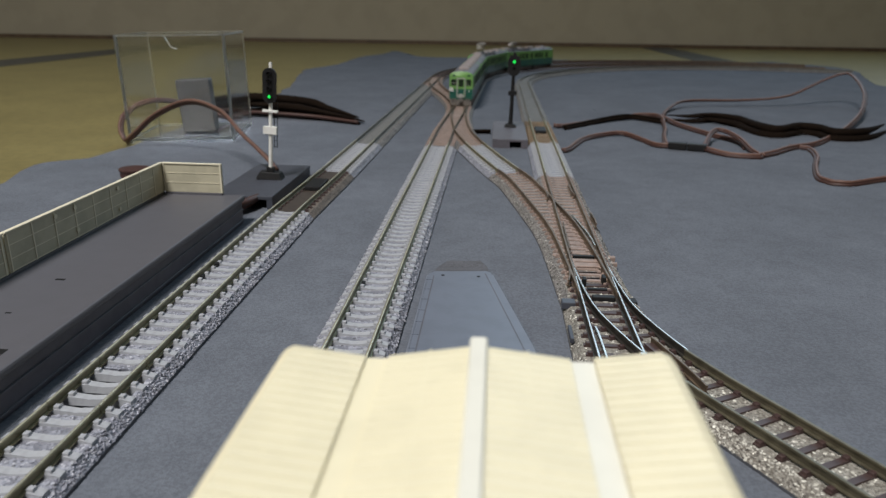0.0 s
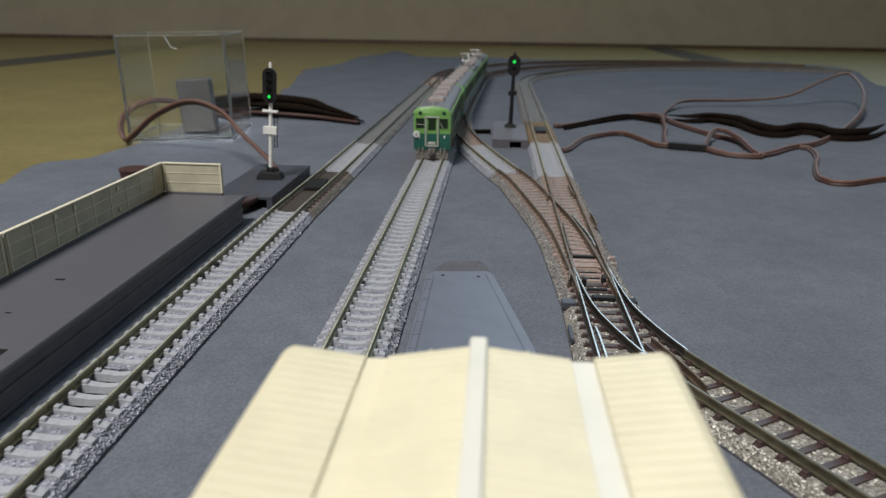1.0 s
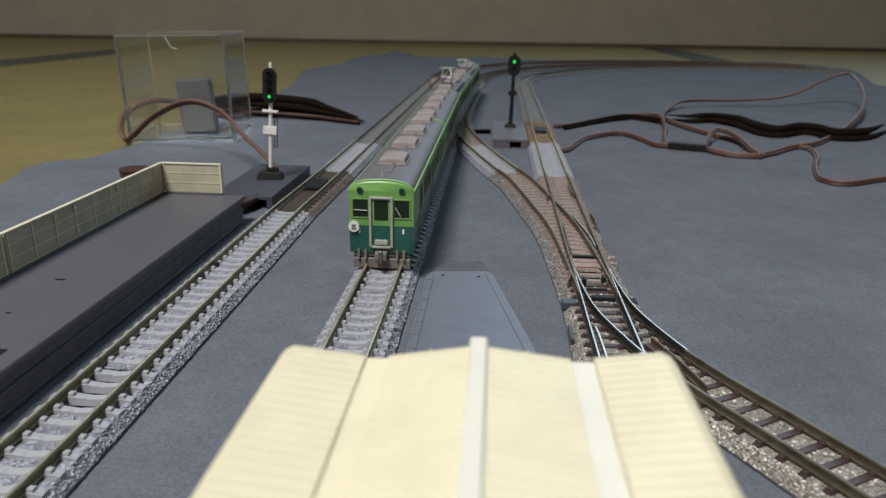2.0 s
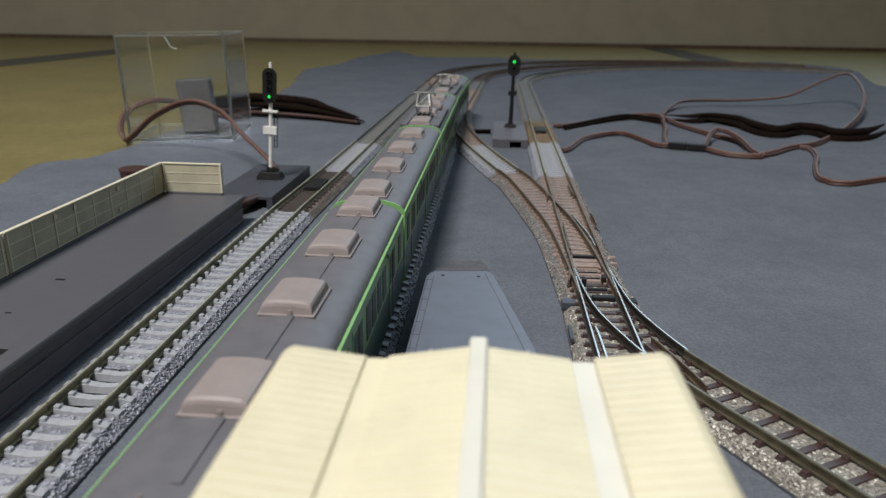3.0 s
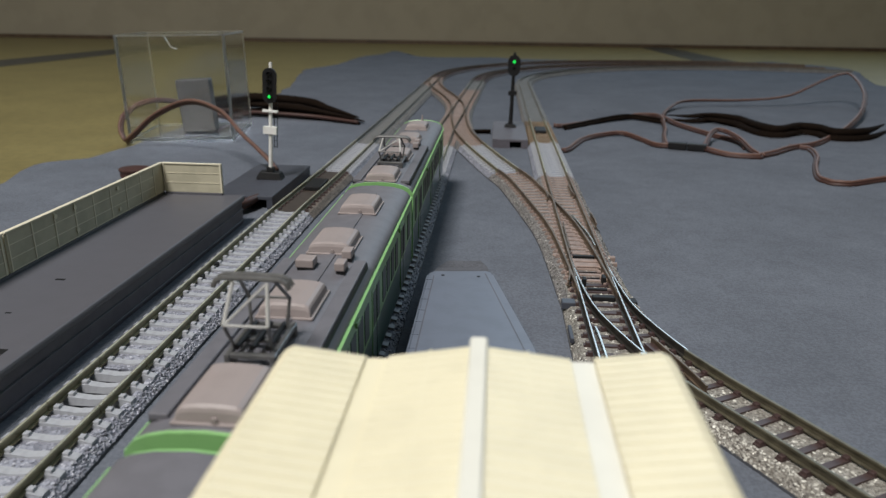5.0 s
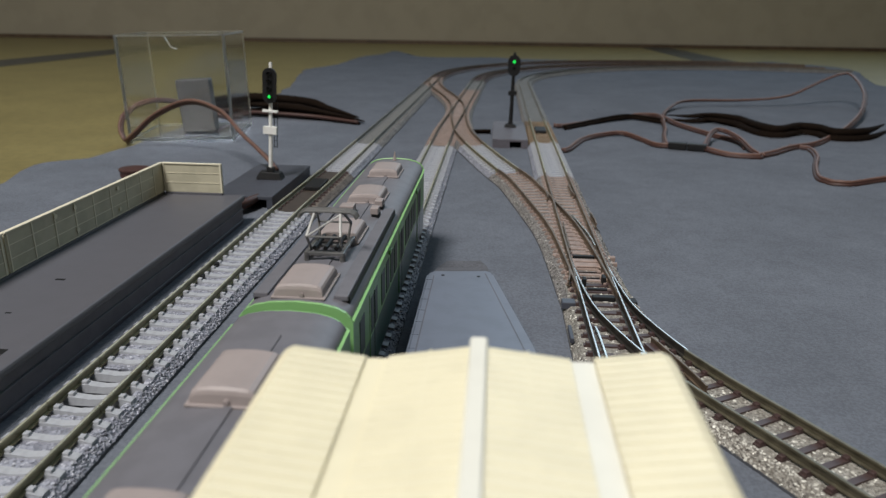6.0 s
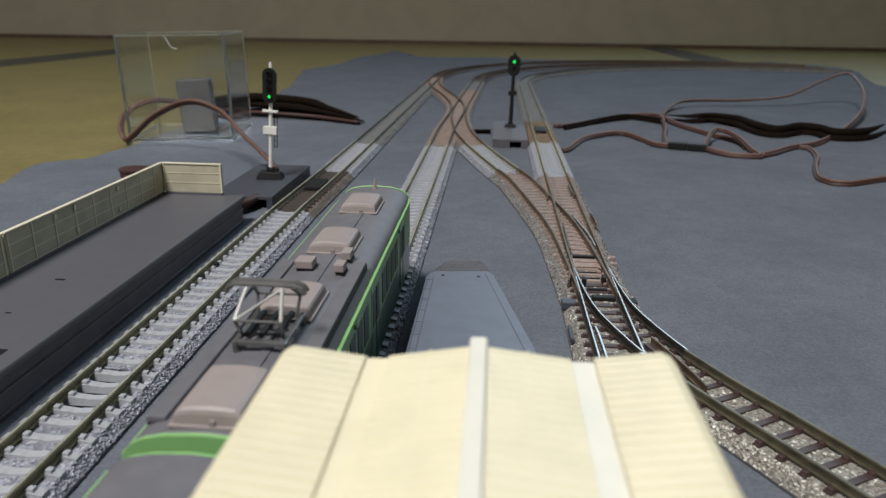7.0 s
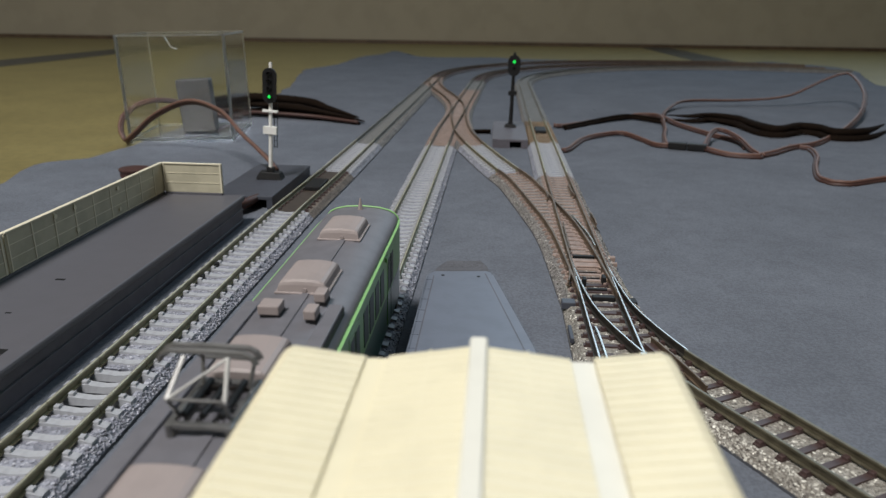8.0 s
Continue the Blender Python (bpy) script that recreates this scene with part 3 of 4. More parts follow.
def build_island():
    root = tagged(new("island_platform"), "blue-grey plastic island platform with a tapering end", "platform")
    put(root, 13.7, 0, 0)

    def slab(inset, z0, z1, bevel=0.0):
        i = inset
        outline = [(i, -160), (i, 164.5 - i), (1.6 + i, 166.6 - i), (15.0 - i, 168.3 - i), (16.6 - i, 167.0 - i), (24.7 - i, 126.4), (29.8 - i, 98), (29.8 - i, -160)]
        bm = bmesh.new()
        lo = [bm.verts.new((x, y, z0)) for x, y in outline]
        hi = [bm.verts.new((x, y, z1)) for x, y in outline]
        n = len(outline)
        for k in range(n):
            bm.faces.new((lo[k], lo[(k + 1) % n], hi[(k + 1) % n], hi[k]))
        bm.faces.new(lo)
        bm.faces.new(hi)
        if bevel:
            bmesh.ops.bevel(bm, geom=[e for e in bm.edges if all(v.co.z > z1 - 0.01 for v in e.verts)], offset=bevel, segments=3, affect="EDGES")
        return bm

    part("deck", slab(0.0, 7.6, 10.0, 0.7), M_ISLAND, root)
    part("inner_deck", slab(2.0, 9.5, 10.13, 0.08), M_ISLAND, root)
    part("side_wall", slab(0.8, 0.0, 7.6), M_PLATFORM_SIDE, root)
    for line in ([(2.0, -150), (2.0, 162.5)], [(14.6, 165.5), (22.5, 126.4), (27.6, 98), (27.6, -150)]):
        bm = bmesh.new()
        sweep(bm, line, [(-0.14, 9.7), (-0.14, 10.16), (0.14, 10.16), (0.14, 9.7)])
        part("groove_line", bm, M_PLATFORM_SIDE, root, "dark moulded line")
    # added dark slope that stands in for the shadow behind the platform end
    bm = bmesh.new()
    hi = [bm.verts.new(p) for p in ((1.4, 166, 9.6), (15.4, 167.6, 9.6))]
    mid = [bm.verts.new(p) for p in ((0.6, 190, 2.2), (15.2, 191.5, 2.2))]
    far = [bm.verts.new(p) for p in ((3.0, 200, 0.8), (13.0, 201, 0.8))]
    base = [bm.verts.new(p) for p in ((1.4, 166, 0), (0.6, 190, 0), (3.0, 200, 0), (13.0, 201, 0), (15.2, 191.5, 0), (15.4, 167.6, 0))]
    rim = [hi[0], mid[0], far[0], far[1], mid[1], hi[1]]
    bm.faces.new((hi[0], hi[1], mid[1], mid[0]))
    bm.faces.new((mid[0], mid[1], far[1], far[0]))
    for k in range(6):
        bm.faces.new((rim[k], rim[(k + 1) % 6], base[(k + 1) % 6], base[k]))
    bm.faces.new(base)
    part("end_shade", bm, M_END_SHADE, root, "rough dark grey slope in place of the end's shadow")
    for k in range(24):
        bm = bmesh.new()
        box(bm, 1.1, 160 - 6.2 * k, 10.03, 1.5, 0.22, 0.1)
        part("edge_rib", bm, M_ISLAND, root)
    for x in (4.2, 13.0):
        bm = bmesh.new()
        rod(bm, (x, 163, 10.05), (x, 163, 10.2), 0.45, 10)
        part("peg", bm, M_BLACK, root)


def canopy_panel(x0, z0, x1, z1, lip):
    """A sloping sheet in narrow lapped rows, its outer edge rolled down."""
    gap = (0.1, 0.0) if lip else (0.07, 0.05)
    bm = bmesh.new()
    rows = []
    y, k = -140.0, 0
    while y < 61.0:
        for dy, dz in ((0.0, 0.15), (0.05, gap[1]), (0.05 + gap[0], gap[1]), (0.1 + gap[0], 0.15)):
            rows.append((min(y + dy * 1.0, 61.0), dz))
        y += 1.32
    rows.append((61.0, 0.15))
    prof = []
    if lip < 0:
        prof += [(x0 + 0.0, z0 - 2.4), (x0 + 0.25, z0 - 1.1), (x0 + 0.8, z0 - 0.35), (x0 + 1.6, z0)]
    else:
        prof += [(x0, z0 - 1.0), (x0, z0)]
    if lip > 0:
        prof += [(x1 - 1.6, z1), (x1 - 0.8, z1 - 0.35), (x1 - 0.25, z1 - 1.1), (x1, z1 - 2.4)]
    else:
        prof += [(x1, z1), (x1, z1 - 1.0)]
    prev = None
    for yy, dz in rows:
        e = max(0.0, (yy - 60.0)) ** 2 * 0.5
        ring = [bm.verts.new((x, yy, z + (dz if 0 < j < len(prof) - 1 else 0) - e)) for j, (x, z) in enumerate(prof)]
        if prev:
            for j in range(len(prof) - 1):
                bm.faces.new((prev[j], prev[j + 1], ring[j + 1], ring[j]))
        prev = ring
    n = len(prof)
    low = [bm.verts.new((x, 61.0, z - 1.6)) for x, z in prof]
    for j in range(n - 1):
        bm.faces.new((prev[j], prev[j + 1], low[j + 1], low[j]))
    return bm


def build_canopy():
    root = tagged(new("platform_canopy"), "cream plastic platform canopy with a ridge and two valleys", "canopy")
    put(root, 29.85, 0, 0, 0, -1.9, 0)
    for x0, z0, x1, z1, lip in ((-19.4, 41.8, -10.85, 40.78, -1), (-8.65, 40.85, -0.7, 42.0, 0), (0.7, 42.0, 8.65, 40.85, 0), (10.85, 41.0, 18.6, 41.75, 1)):
        part("roof_panel", canopy_panel(x0, z0, x1, z1, lip), M_CREAM, root)
    bm = bmesh.new()
    sweep(bm, [(0, -140), (0, 61.4)], [(-0.85, 41.2), (-0.85, 42.35), (-0.65, 42.55), (0.65, 42.55), (0.85, 42.35), (0.85, 41.2)])
    part("ridge_cap", bm, M_IVORY, root)
    for x, dz in ((-9.75, 0.14), (9.75, 0.12)):
        bm = bmesh.new()
        sweep(bm, [(0, -140), (0, 60.6)], [(x - 1.08, 39.0), (x - 1.08, 40.38 + dz), (x + 1.08, 40.38 + dz), (x + 1.08, 39.0)])
        # the left gutter's shade is painted in by cream instead of ivory
        part("gutter", bm, M_CREAM if x < 0 else M_IVORY, root)
    for x, z in ((-15.2, 41.34), (-4.6, 41.48), (4.6, 41.48), (14.9, 41.43)):
        bm = bmesh.new()
        box(bm, x, -40, z, 0.22, 201, 0.24)
        part("seam", bm, M_CREAM, root)
    for y in (45, 5, -35, -75, -115):
        for x in (-9.75, 9.75):
            bm = bmesh.new()
            box(bm, x, y, 24.8, 1.2, 1.6, 29.4, 0.2)
            part("post", bm, M_CREAM, root)


build_side_platform()
build_fences()
build_island()
build_canopy()

# ---- signals ----
def build_signal(white, x, y, z, lean, label):
    root = tagged(new("signal"), label, "railway signal", group="colour light signals")
    put(root, x, y, z, 0, lean, 0)
    pm = M_WHITE if white else M_BLACK
    bm = bmesh.new()
    box(bm, 0, 0, 0.5, 11.0 if white else 8.0, 6, 3.0, 0.2, None, 0.75)
    box(bm, 0, 0, 2.8, 3, 3, 2.2, 0.2)
    part("foot", bm, M_BLACK, root)
    top = 46 if white else 44.5
    bm = bmesh.new()
    rod(bm, (0, 0, 2), (0, 0, top), 0.85 if white else 1.25, 12, 0.7 if white else 0.9)
    part("pole", bm, pm, root)
    bm = bmesh.new()
    zc, hh, w = (37.1, 6.9, 2.8) if white else (37.0, 6.2, 3.8)
    outline = []
    for k in range(24):
        a = 2 * math.pi * k / 24
        outline.append((w * math.cos(a), (hh - w) * (1 if math.sin(a) >= 0 else -1) + w * math.sin(a)))
    lo = [bm.verts.new((u, -1.9, zc + v)) for u, v in outline]
    hi = [bm.verts.new((u, -0.9, zc + v)) for u, v in outline]
    bm.faces.new(lo)
    bm.faces.new(hi)
    for i in range(24):
        bm.faces.new((lo[i], lo[(i + 1) % 24], hi[(i + 1) % 24], hi[i]))
    headp = part("head", bm, M_BLACK, root)
    lights = ((4.4, 0), (1.5, 0), (-1.4, 0), (-4.3, 1)) if white else ((2.2, 1), (-1.6, 0))
    for dz, on in lights:
        bm = bmesh.new()
        bmesh.ops.create_uvsphere(bm, u_segments=12, v_segments=8, radius=0.62 if white else 0.9)
        for v in bm.verts:
            v.co = Vector((v.co.x, v.co.y * 0.5 - 1.95, v.co.z + zc + dz))
        part("lens", bm, M_LAMP_GREEN if on else M_LENS_OFF, headp, "lit green lens" if on else "unlit lens", smooth=True)
        bm = bmesh.new()
        sweep(bm, [(0, -1.9), (0, -3.3)], [(-1.15, zc + dz + 0.2), (-0.8, zc + dz + 1.0), (0, zc + dz + 1.3), (0.8, zc + dz + 1.0), (1.15, zc + dz + 0.2), (1.0, zc + dz + 0.2), (0.7, zc + dz + 0.85), (0, zc + dz + 1.12), (-0.7, zc + dz + 0.85), (-1.0, zc + dz + 0.2)])
        part("hood", bm, M_BLACK, headp)
    if white:
        for zz, s in ((26.9, (6.2, 1.8, 0.9)), (19.2, (5.6, 1.6, 3.2))):
            bm = bmesh.new()
            box(bm, 0, -0.6, zz, *s, 0.15)
            part("bracket", bm, M_WHITE, root)
        bm = bmesh.new()
        for xx in (1.4, 2.6):
            rod(bm, (xx, 0.4, 12), (xx, 0.4, 31), 0.16, 6)
        for k in range(8):
            rod(bm, (1.4, 0.4, 12.5 + k * 2.4), (2.6, 0.4, 12.5 + k * 2.4), 0.14, 6)
        part("ladder", bm, M_BLACK, root)
    else:
        bm = bmesh.new()
        box(bm, 0, -0.4, 20.7, 5.0, 2.2, 2.8, 0.2)
        part("bracket", bm, M_BLACK, root)


def sensor_base(x0, x1, y0, y1, h, material, label, notch):
    root = tagged(new("sensor_housing"), label, "housing", group="sensor housings")
    put(root, (x0 + x1) / 2, (y0 + y1) / 2, 0)
    w, d = x1 - x0, y1 - y0
    bm = bmesh.new()
    box(bm, 0, 0, h - 0.7, w, d, 1.4, 0.2)
    part("top", bm, material, root)
    bm = bmesh.new()
    a = notch - 3.2 + w / 2
    b = w / 2 - (notch + 3.2)
    box(bm, -w / 2 + a / 2, -d / 2 + 0.9, (h - 1.4) / 2, a, 1.6, h - 1.4)
    box(bm, w / 2 - b / 2, -d / 2 + 0.9, (h - 1.4) / 2, b, 1.6, h - 1.4)
    box(bm, -w / 2 + 0.9, 1, (h - 1.4) / 2, 1.6, d - 3, h - 1.4)
    box(bm, w / 2 - 0.9, 1, (h - 1.4) / 2, 1.6, d - 3, h - 1.4)
    box(bm, 0, d / 2 - 0.9, (h - 1.4) / 2, w - 4, 1.6, h - 1.4)
    part("skirt", bm, material, root)


sensor_base(-77, -53.2, 252, 309, 5.0, M_SENSOR, "slate grey plastic housing beside the track", 6.5)
sensor_base(28.5, 48.3, 394, 462, 5.0, M_MAUVE, "mauve-grey plastic housing beside the track", 3)
build_signal(True, -62.7, 281.5, 6.0, 3.4, "white-poled colour light signal showing green")
build_signal(False, 39.1, 439, 5.0, 0.9, "black colour light signal showing green")

# ---- things on the far side ----
def build_box():
    root = tagged(new("plastic_box"), "open clear plastic box lying on the sheet", "box")
    put(root, -149.5, 410, 0.2, 0, -1.5, 9)
    w, d, h, t = 56.5, 54, 57.5, 1.2
    for name, cx, cy, cz, sx, sy, sz in (("front", 0, -d / 2, h / 2, w, t, h), ("back", 0, d / 2, h / 2, w, t, h), ("side", -w / 2, 0, h / 2, t, d - 2.5, h),
                                         ("side", w / 2, 0, h / 2, t, d - 2.5, h), ("bottom", 0, 0, 1.2, w - 3, d - 3, t)):
        bm = bmesh.new()
        box(bm, cx, cy, cz, sx, sy, sz, 0.2)
        ob = part(name, bm, M_CLEAR, root)
        ob.visible_shadow = False
    for name, z in (("rim", h), ("rim", 2.0)):
        for cx, cy, sx, sy in ((0, -d / 2 - 0.8, w + 1.6, 0.4), (0, d / 2 + 0.8, w + 1.6, 0.4), (-w / 2 - 0.8, 0, 0.4, d), (w / 2 + 0.8, 0, 0.4, d)):
            bm = bmesh.new()
            box(bm, cx, cy, z, sx, sy, 1.0, 0.15)
            part(name, bm, M_HAZE, root)
    for cx, cy in ((-1, -1), (1, -1), (1, 1), (-1, 1)):
        bm = bmesh.new()
        box(bm, cx * w / 2, cy * d / 2, h / 2, 1.5, 1.5, h, 0.4)
        part("corner", bm, M_HAZE, root, "cloudy rounded corner")
    bm = bmesh.new()
    tube(bm, spline([(-3, -27.6, 57.5), (-1, -28.2, 54.5), (0.5, -28.3, 51.5), (3.5, -28.2, 50.4)], 1.0), 0.4, 6)
    part("film_strip", bm, M_HAZE, root, "curled cloudy strip of film")


def build_card():
    bm = bmesh.new()
    box(bm, 0, 0, 15.5, 19, 9, 30, 0.8)
    ob = part("grey_block", bm, M_CARD)
    put(ob, -144, 408, 2.4, 0, -4, 8)
    tagged(ob, "grey block standing in the clear box", "block")


build_box()
build_card()


def cable(pts, material, label, r=0.75, twin=True):
    """A two-core flat cable through points on or above the sheet."""
    root = tagged(new("cable"), label, "cable", group="cables")
    line = spline(pts, 4)
    o = Vector(pts[0])
    root.matrix_basis = Matrix.Translation(o * MM)
    for k, m in ((0, material[0]), (1, material[1])) if twin else ((0, material[0]),):
        shifted = []
        for i, p in enumerate(line):
            t = (line[min(i + 1, len(line) - 1)] - line[max(i - 1, 0)]).normalized()
            n = Vector((0, 0, 1)).cross(t)
            n = n.normalized() if n.length > 0.2 else Vector((1, 0, 0))
            a = 0.6 + 0.5 * math.sin(i * 0.05)
            shifted.append(p - o + (n * math.cos(a) + Vector((0, 0, 1)) * math.sin(a)) * (r * (1.0 if k else -1.0) * 0.9) + Vector((0, 0, r)))
        bm = bmesh.new()
        tube(bm, shifted, r, 8, 14 if r > 1.9 else 0)
        part("core", bm, m, root, smooth=True)
    return root


PAIR, DARK = (M_CABLE, M_CABLE_LIGHT), (M_CABLE_DARK, M_CABLE_DARK)
# from the white signal over to the clear box
cable([(-63, 291, 5.2), (-65, 292, 8), (-74, 301, 12.5), (-84, 310, 17.4), (-101, 330, 24.4), (-125, 350, 26), (-149, 362, 17), (-164, 367, 6), (-172, 372, 0.6)],
      PAIR, "brown two-core cable arching from the signal", 0.9)
cable([(-172, 372, 0.6), (-176, 375, 5), (-178, 382, 12), (-174, 392, 18), (-167, 405, 19.5), (-158, 424, 15), (-148, 445, 6), (-140, 460, 1)],
      PAIR, "brown two-core cable looping behind the clear box", 0.9)
cable([(-59, 466, 0.2), (-70, 478, 0.6), (-85, 490, 2), (-101, 503, 4), (-130, 512, 5), (-154, 514, 5), (-180, 520, 2), (-205, 540, 0.4)], DARK,
      "thick dark brown cable bundle on the sheet", 3.0)
cable([(-60, 462, 0.2), (-90, 476, 0.8), (-114, 480, 1.5), (-142, 486, 1.5), (-170, 500, 0.5)], (M_CABLE_DARK, M_CABLE), "dark brown cable on the sheet", 1.2)
# from the front of the slate housing
cable([(-61, 256, 1.2), (-62, 248, 1.6), (-66, 241, 1.2), (-75, 237.5, 0.8), (-90, 236.5, 0.4)], (M_CABLE_LIGHT, M_CABLE), "brown cable coming out of the housing", 1.6)
# to the inner sensor track
cable([(68, 470, 1.5), (75, 473, 0.8), (98, 500, 0.5), (120, 520, 0.6), (134, 528, 2), (146, 517, 3.0), (140, 470, 2.0), (133.5, 442, 1), (128, 412, 0.8)], PAIR,
      "brown two-core cable leading to the sensor track", 0.85)
cable([(67, 385, 0.6), (71, 391, 0.3), (82, 423, 0.4), (95, 440, 0.8), (109, 448, 1.0), (117, 430, 0.5), (122, 411, 0.6), (130, 407, 1.0)], PAIR,
      "brown two-core cable leading to the sensor track", 0.85)
cable([(147, 400, 1.0), (156, 387, 0.3), (171, 384, 0.3), (172.2, 386.6, 0.4), (183.1, 396.4, 0.4), (199.0, 414.3, 0.4), (217.3, 428.2, 0.4), (238.7, 455.5, 0.4), (264.1, 490.0, 2.1), (295.6, 540.0, 5.9), (320.6, 590.0, 13.2), (331.8, 625.0, 19.8), (334.9, 650.0, 25.2), (329.6, 655.0, 25.1), (314.0, 650.0, 20.4), (296.8, 640.0, 14.3), (279.8, 630.0, 8.7), (259.8, 625.0, 5.5), (230.5, 620.0, 4.0), (195.2, 610.0, 4.2), (177.8, 595.0, 3.7), (161.6, 564.8, 0.4), (156, 545, 0.4), (151, 530, 0.8)],
      PAIR, "long brown two-core cable lying in a loose loop", 1.0)
cable([(150, 530, 1), (152, 505, 1), (155, 490, 0.5), (165, 455, 0.3), (175, 430, 0.3), (172, 410, 0.3)], PAIR, "brown two-core cable on the sheet", 1.0)
cable([(148, 405, 1), (158, 430, 5), (166, 440, 6), (172, 425, 4), (172, 398, 1), (174, 386, 0.4)], PAIR, "short brown cable bent over the others", 0.8)
cable([(200, 420, 0.4), (208.7, 415, 0.3), (203, 390, 0.3), (190, 360, 0.3), (181, 332, 0.3), (189.5, 324, 0.3), (214, 338, 0.3), (250, 352, 0.3), (320, 360, 0.3)], PAIR,
      "brown two-core cable running off over the sheet", 0.85)
cable([(75, 466, 0.2), (100, 497, 0.8), (118, 514, 1.6), (130, 520, 1.2), (147, 500, 1.2)], DARK, "dark brown cable on the sheet", 1.1)
cable([(157.1, 514.2, 0.3), (170.0, 511.1, 0.3), (185.7, 522.3, 0.3), (195.3, 505.0, 0.3), (200.5, 464.5, 0.3), (209.1, 459.4, 0.3), (227.8, 476.1, 0.3), (237.2, 468.7, 0.3), (239.5, 453.9, 0.3), (260.9, 459.7, 0.3), (292.6, 497.1, 0.3)],
      DARK, "thick dark brown cable bundle on the sheet", 2.6)
cable([(152, 519, 0.5), (166, 513, 1.2), (182, 517, 1.6), (194, 503, 1.4), (202, 478, 1.0), (214, 466, 0.6), (226, 470, 0.3)], DARK, "thick dark brown cable bundle on the sheet", 2.4)
cable([(-62, 464, 0.3), (-88, 482, 1.2), (-110, 494, 2.0), (-138, 500, 2.4), (-165, 508, 1.0)], DARK, "thick dark brown cable bundle on the sheet", 2.6)
cable([(27, 442, 0.4), (20, 441, 0.4), (12, 438, 0.2), (9.6, 436, 0.2)], DARK, "dark cable leading to the housing", 1.0)


def build_connector():
    root = tagged(new("cable_connector"), "black plastic cable connector on the sheet", "connector")
    put(root, 138, 404, 0, 0, 0, -20)
    for x in (-5.2, 5.2):
        bm = bmesh.new()
        box(bm, x, 0, 2.2, 10, 5.0, 4.0, 0.5)
        part("plug", bm, M_BLACK, root)


def build_pads():
    for x, y, w, d, label in ((left_x(278), 278, 6.6, 15, "black sensor pad between the rails"), (X_RIGHT, 438, 6.6, 17, "dark sensor pad between the rails")):
        bm = bmesh.new()
        box(bm, 0, 0, 0, w, d, 1.9, 0.35)
        ob = part("sensor_pad", bm, M_SENSOR if w > 7 else M_BLACK)
        put(ob, x, y, 3.9)
        tagged(ob, label, "sensor", group="sensor pads")
    root = tagged(new("reel"), "dark red-brown flat reel on the sheet", "reel")
    put(root, -130.5, 299, -0.5)
    bm = bmesh.new()
    rod(bm, (0, 0, 0.5), (0, 0, 3.2), 6.2, 32)
    part("body", bm, M_REEL, root)
    bm = bmesh.new()
    rod(bm, (0, 0, 3.2), (0, 0, 3.9), 6.7, 32)
    part("rim", bm, M_REEL, root)


build_connector()
build_pads()

# ---- point parts of the inner turnout ----
def build_points():
    root = tagged(new("point_lever"), "black throw bar and steel blades of the turnout", "turnout lever")
    put(root, X_RIGHT, 180, 0)
    for name, m, b in (("throw_bar", M_BLACK, (1.2, -10.4, 3.0, 5.8, 2.0, 1.5)), ("throw_bar", M_BLACK, (-0.4, 20.6, 3.3, 6.4, 1.4, 1.4)),
                       ("throw_box", M_BLACK, (8.6, -10.0, 2.0, 2.2, 3.4, 1.7)), ("throw_box", M_SENSOR, (-8.0, -13.8, 2.6, 3.4, 3.2, 1.8)), ("guard_bar", M_SENSOR, (-9.0, -31, 2.3, 0.9, 7.5, 1.3)), ("lug", M_BLACK, (-2.6, -0.5, 3.6, 1.0, 2.4, 2.4)),
                       ("lug", M_BLACK, (2.8, 1.2, 3.6, 1.0, 2.8, 2.6)), ("stretcher", M_BLACK, (0.4, -4.5, 3.0, 5.4, 1.2, 1.0)), ("tab", M_PINK, (-7.9, 24, 2.2, 2.6, 1.8, 1.4)), ("tab", M_PINK, (8.4, 24.6, 1.9, 2.4, 1.8, 1.4)), ("tab", M_PINK, (8.4, 20.0, 1.7, 2.2, 1.6, 1.2)),
                       ("tie_plate", M_PINK, (0, 14, 3.3, 9, 3.4, 0.5)), ("tie_plate", M_PINK, (0, 17.8, 3.3, 9, 2.4, 0.5))):
        bm = bmesh.new()
        box(bm, *b, 0.2)
        part(name, bm, m, root)
    for pts, m in (([(-3.7, -32), (-3.4, -38), (-3.2, -60)], M_STEEL), ([(8.0, -36), (10.3, -43), (13.0, -52), (14.2, -57)], M_RAIL_BROWN),
                   ([(-5.9, 8), (-6.2, 2), (-7.0, -3)], M_RAIL_BROWN), ([(0.2, 62), (3.2, 40), (3.9, 28)], M_STEEL), ([(-3.7, 52), (-4.0, 40), (-4.2, 24)], M_RAIL_BROWN),
                   ([(3.6, 112), (3.5, 98), (4.2, 92)], M_RAIL_BROWN), ([(-8.2, 104), (-6.6, 94), (-6.6, 86)], M_RAIL_BROWN), ([(7.2, 66), (7.6, 58), (7.4, 52)], M_RAIL_BROWN)):
        bm = bmesh.new()
        sweep(bm, spline(pts, 3), [(u * 0.75, z) for u, z in RAIL])
        part("blade", bm, m, root, "metal guard rail or blade")
    bm = bmesh.new()
    sweep(bm, spline([(7.4, -37), (9.4, -43), (11.6, -49)], 3), [(-1.5, 2.3), (-1.5, 3.7), (1.2, 3.9), (1.2, 2.3)])
    part("filler_plate", bm, M_BROWN, root, "dark brown plastic filler")
    bm = bmesh.new()
    sweep(bm, spline([(4.6, -44), (5.4, -47.5), (6.6, -52)], 1), [(-0.7, 2.9), (-0.6, 5.0), (0.6, 5.0), (0.7, 2.9)])
    part("crossing_nose", bm, M_STEEL, root, "bright steel crossing nose")


build_points()

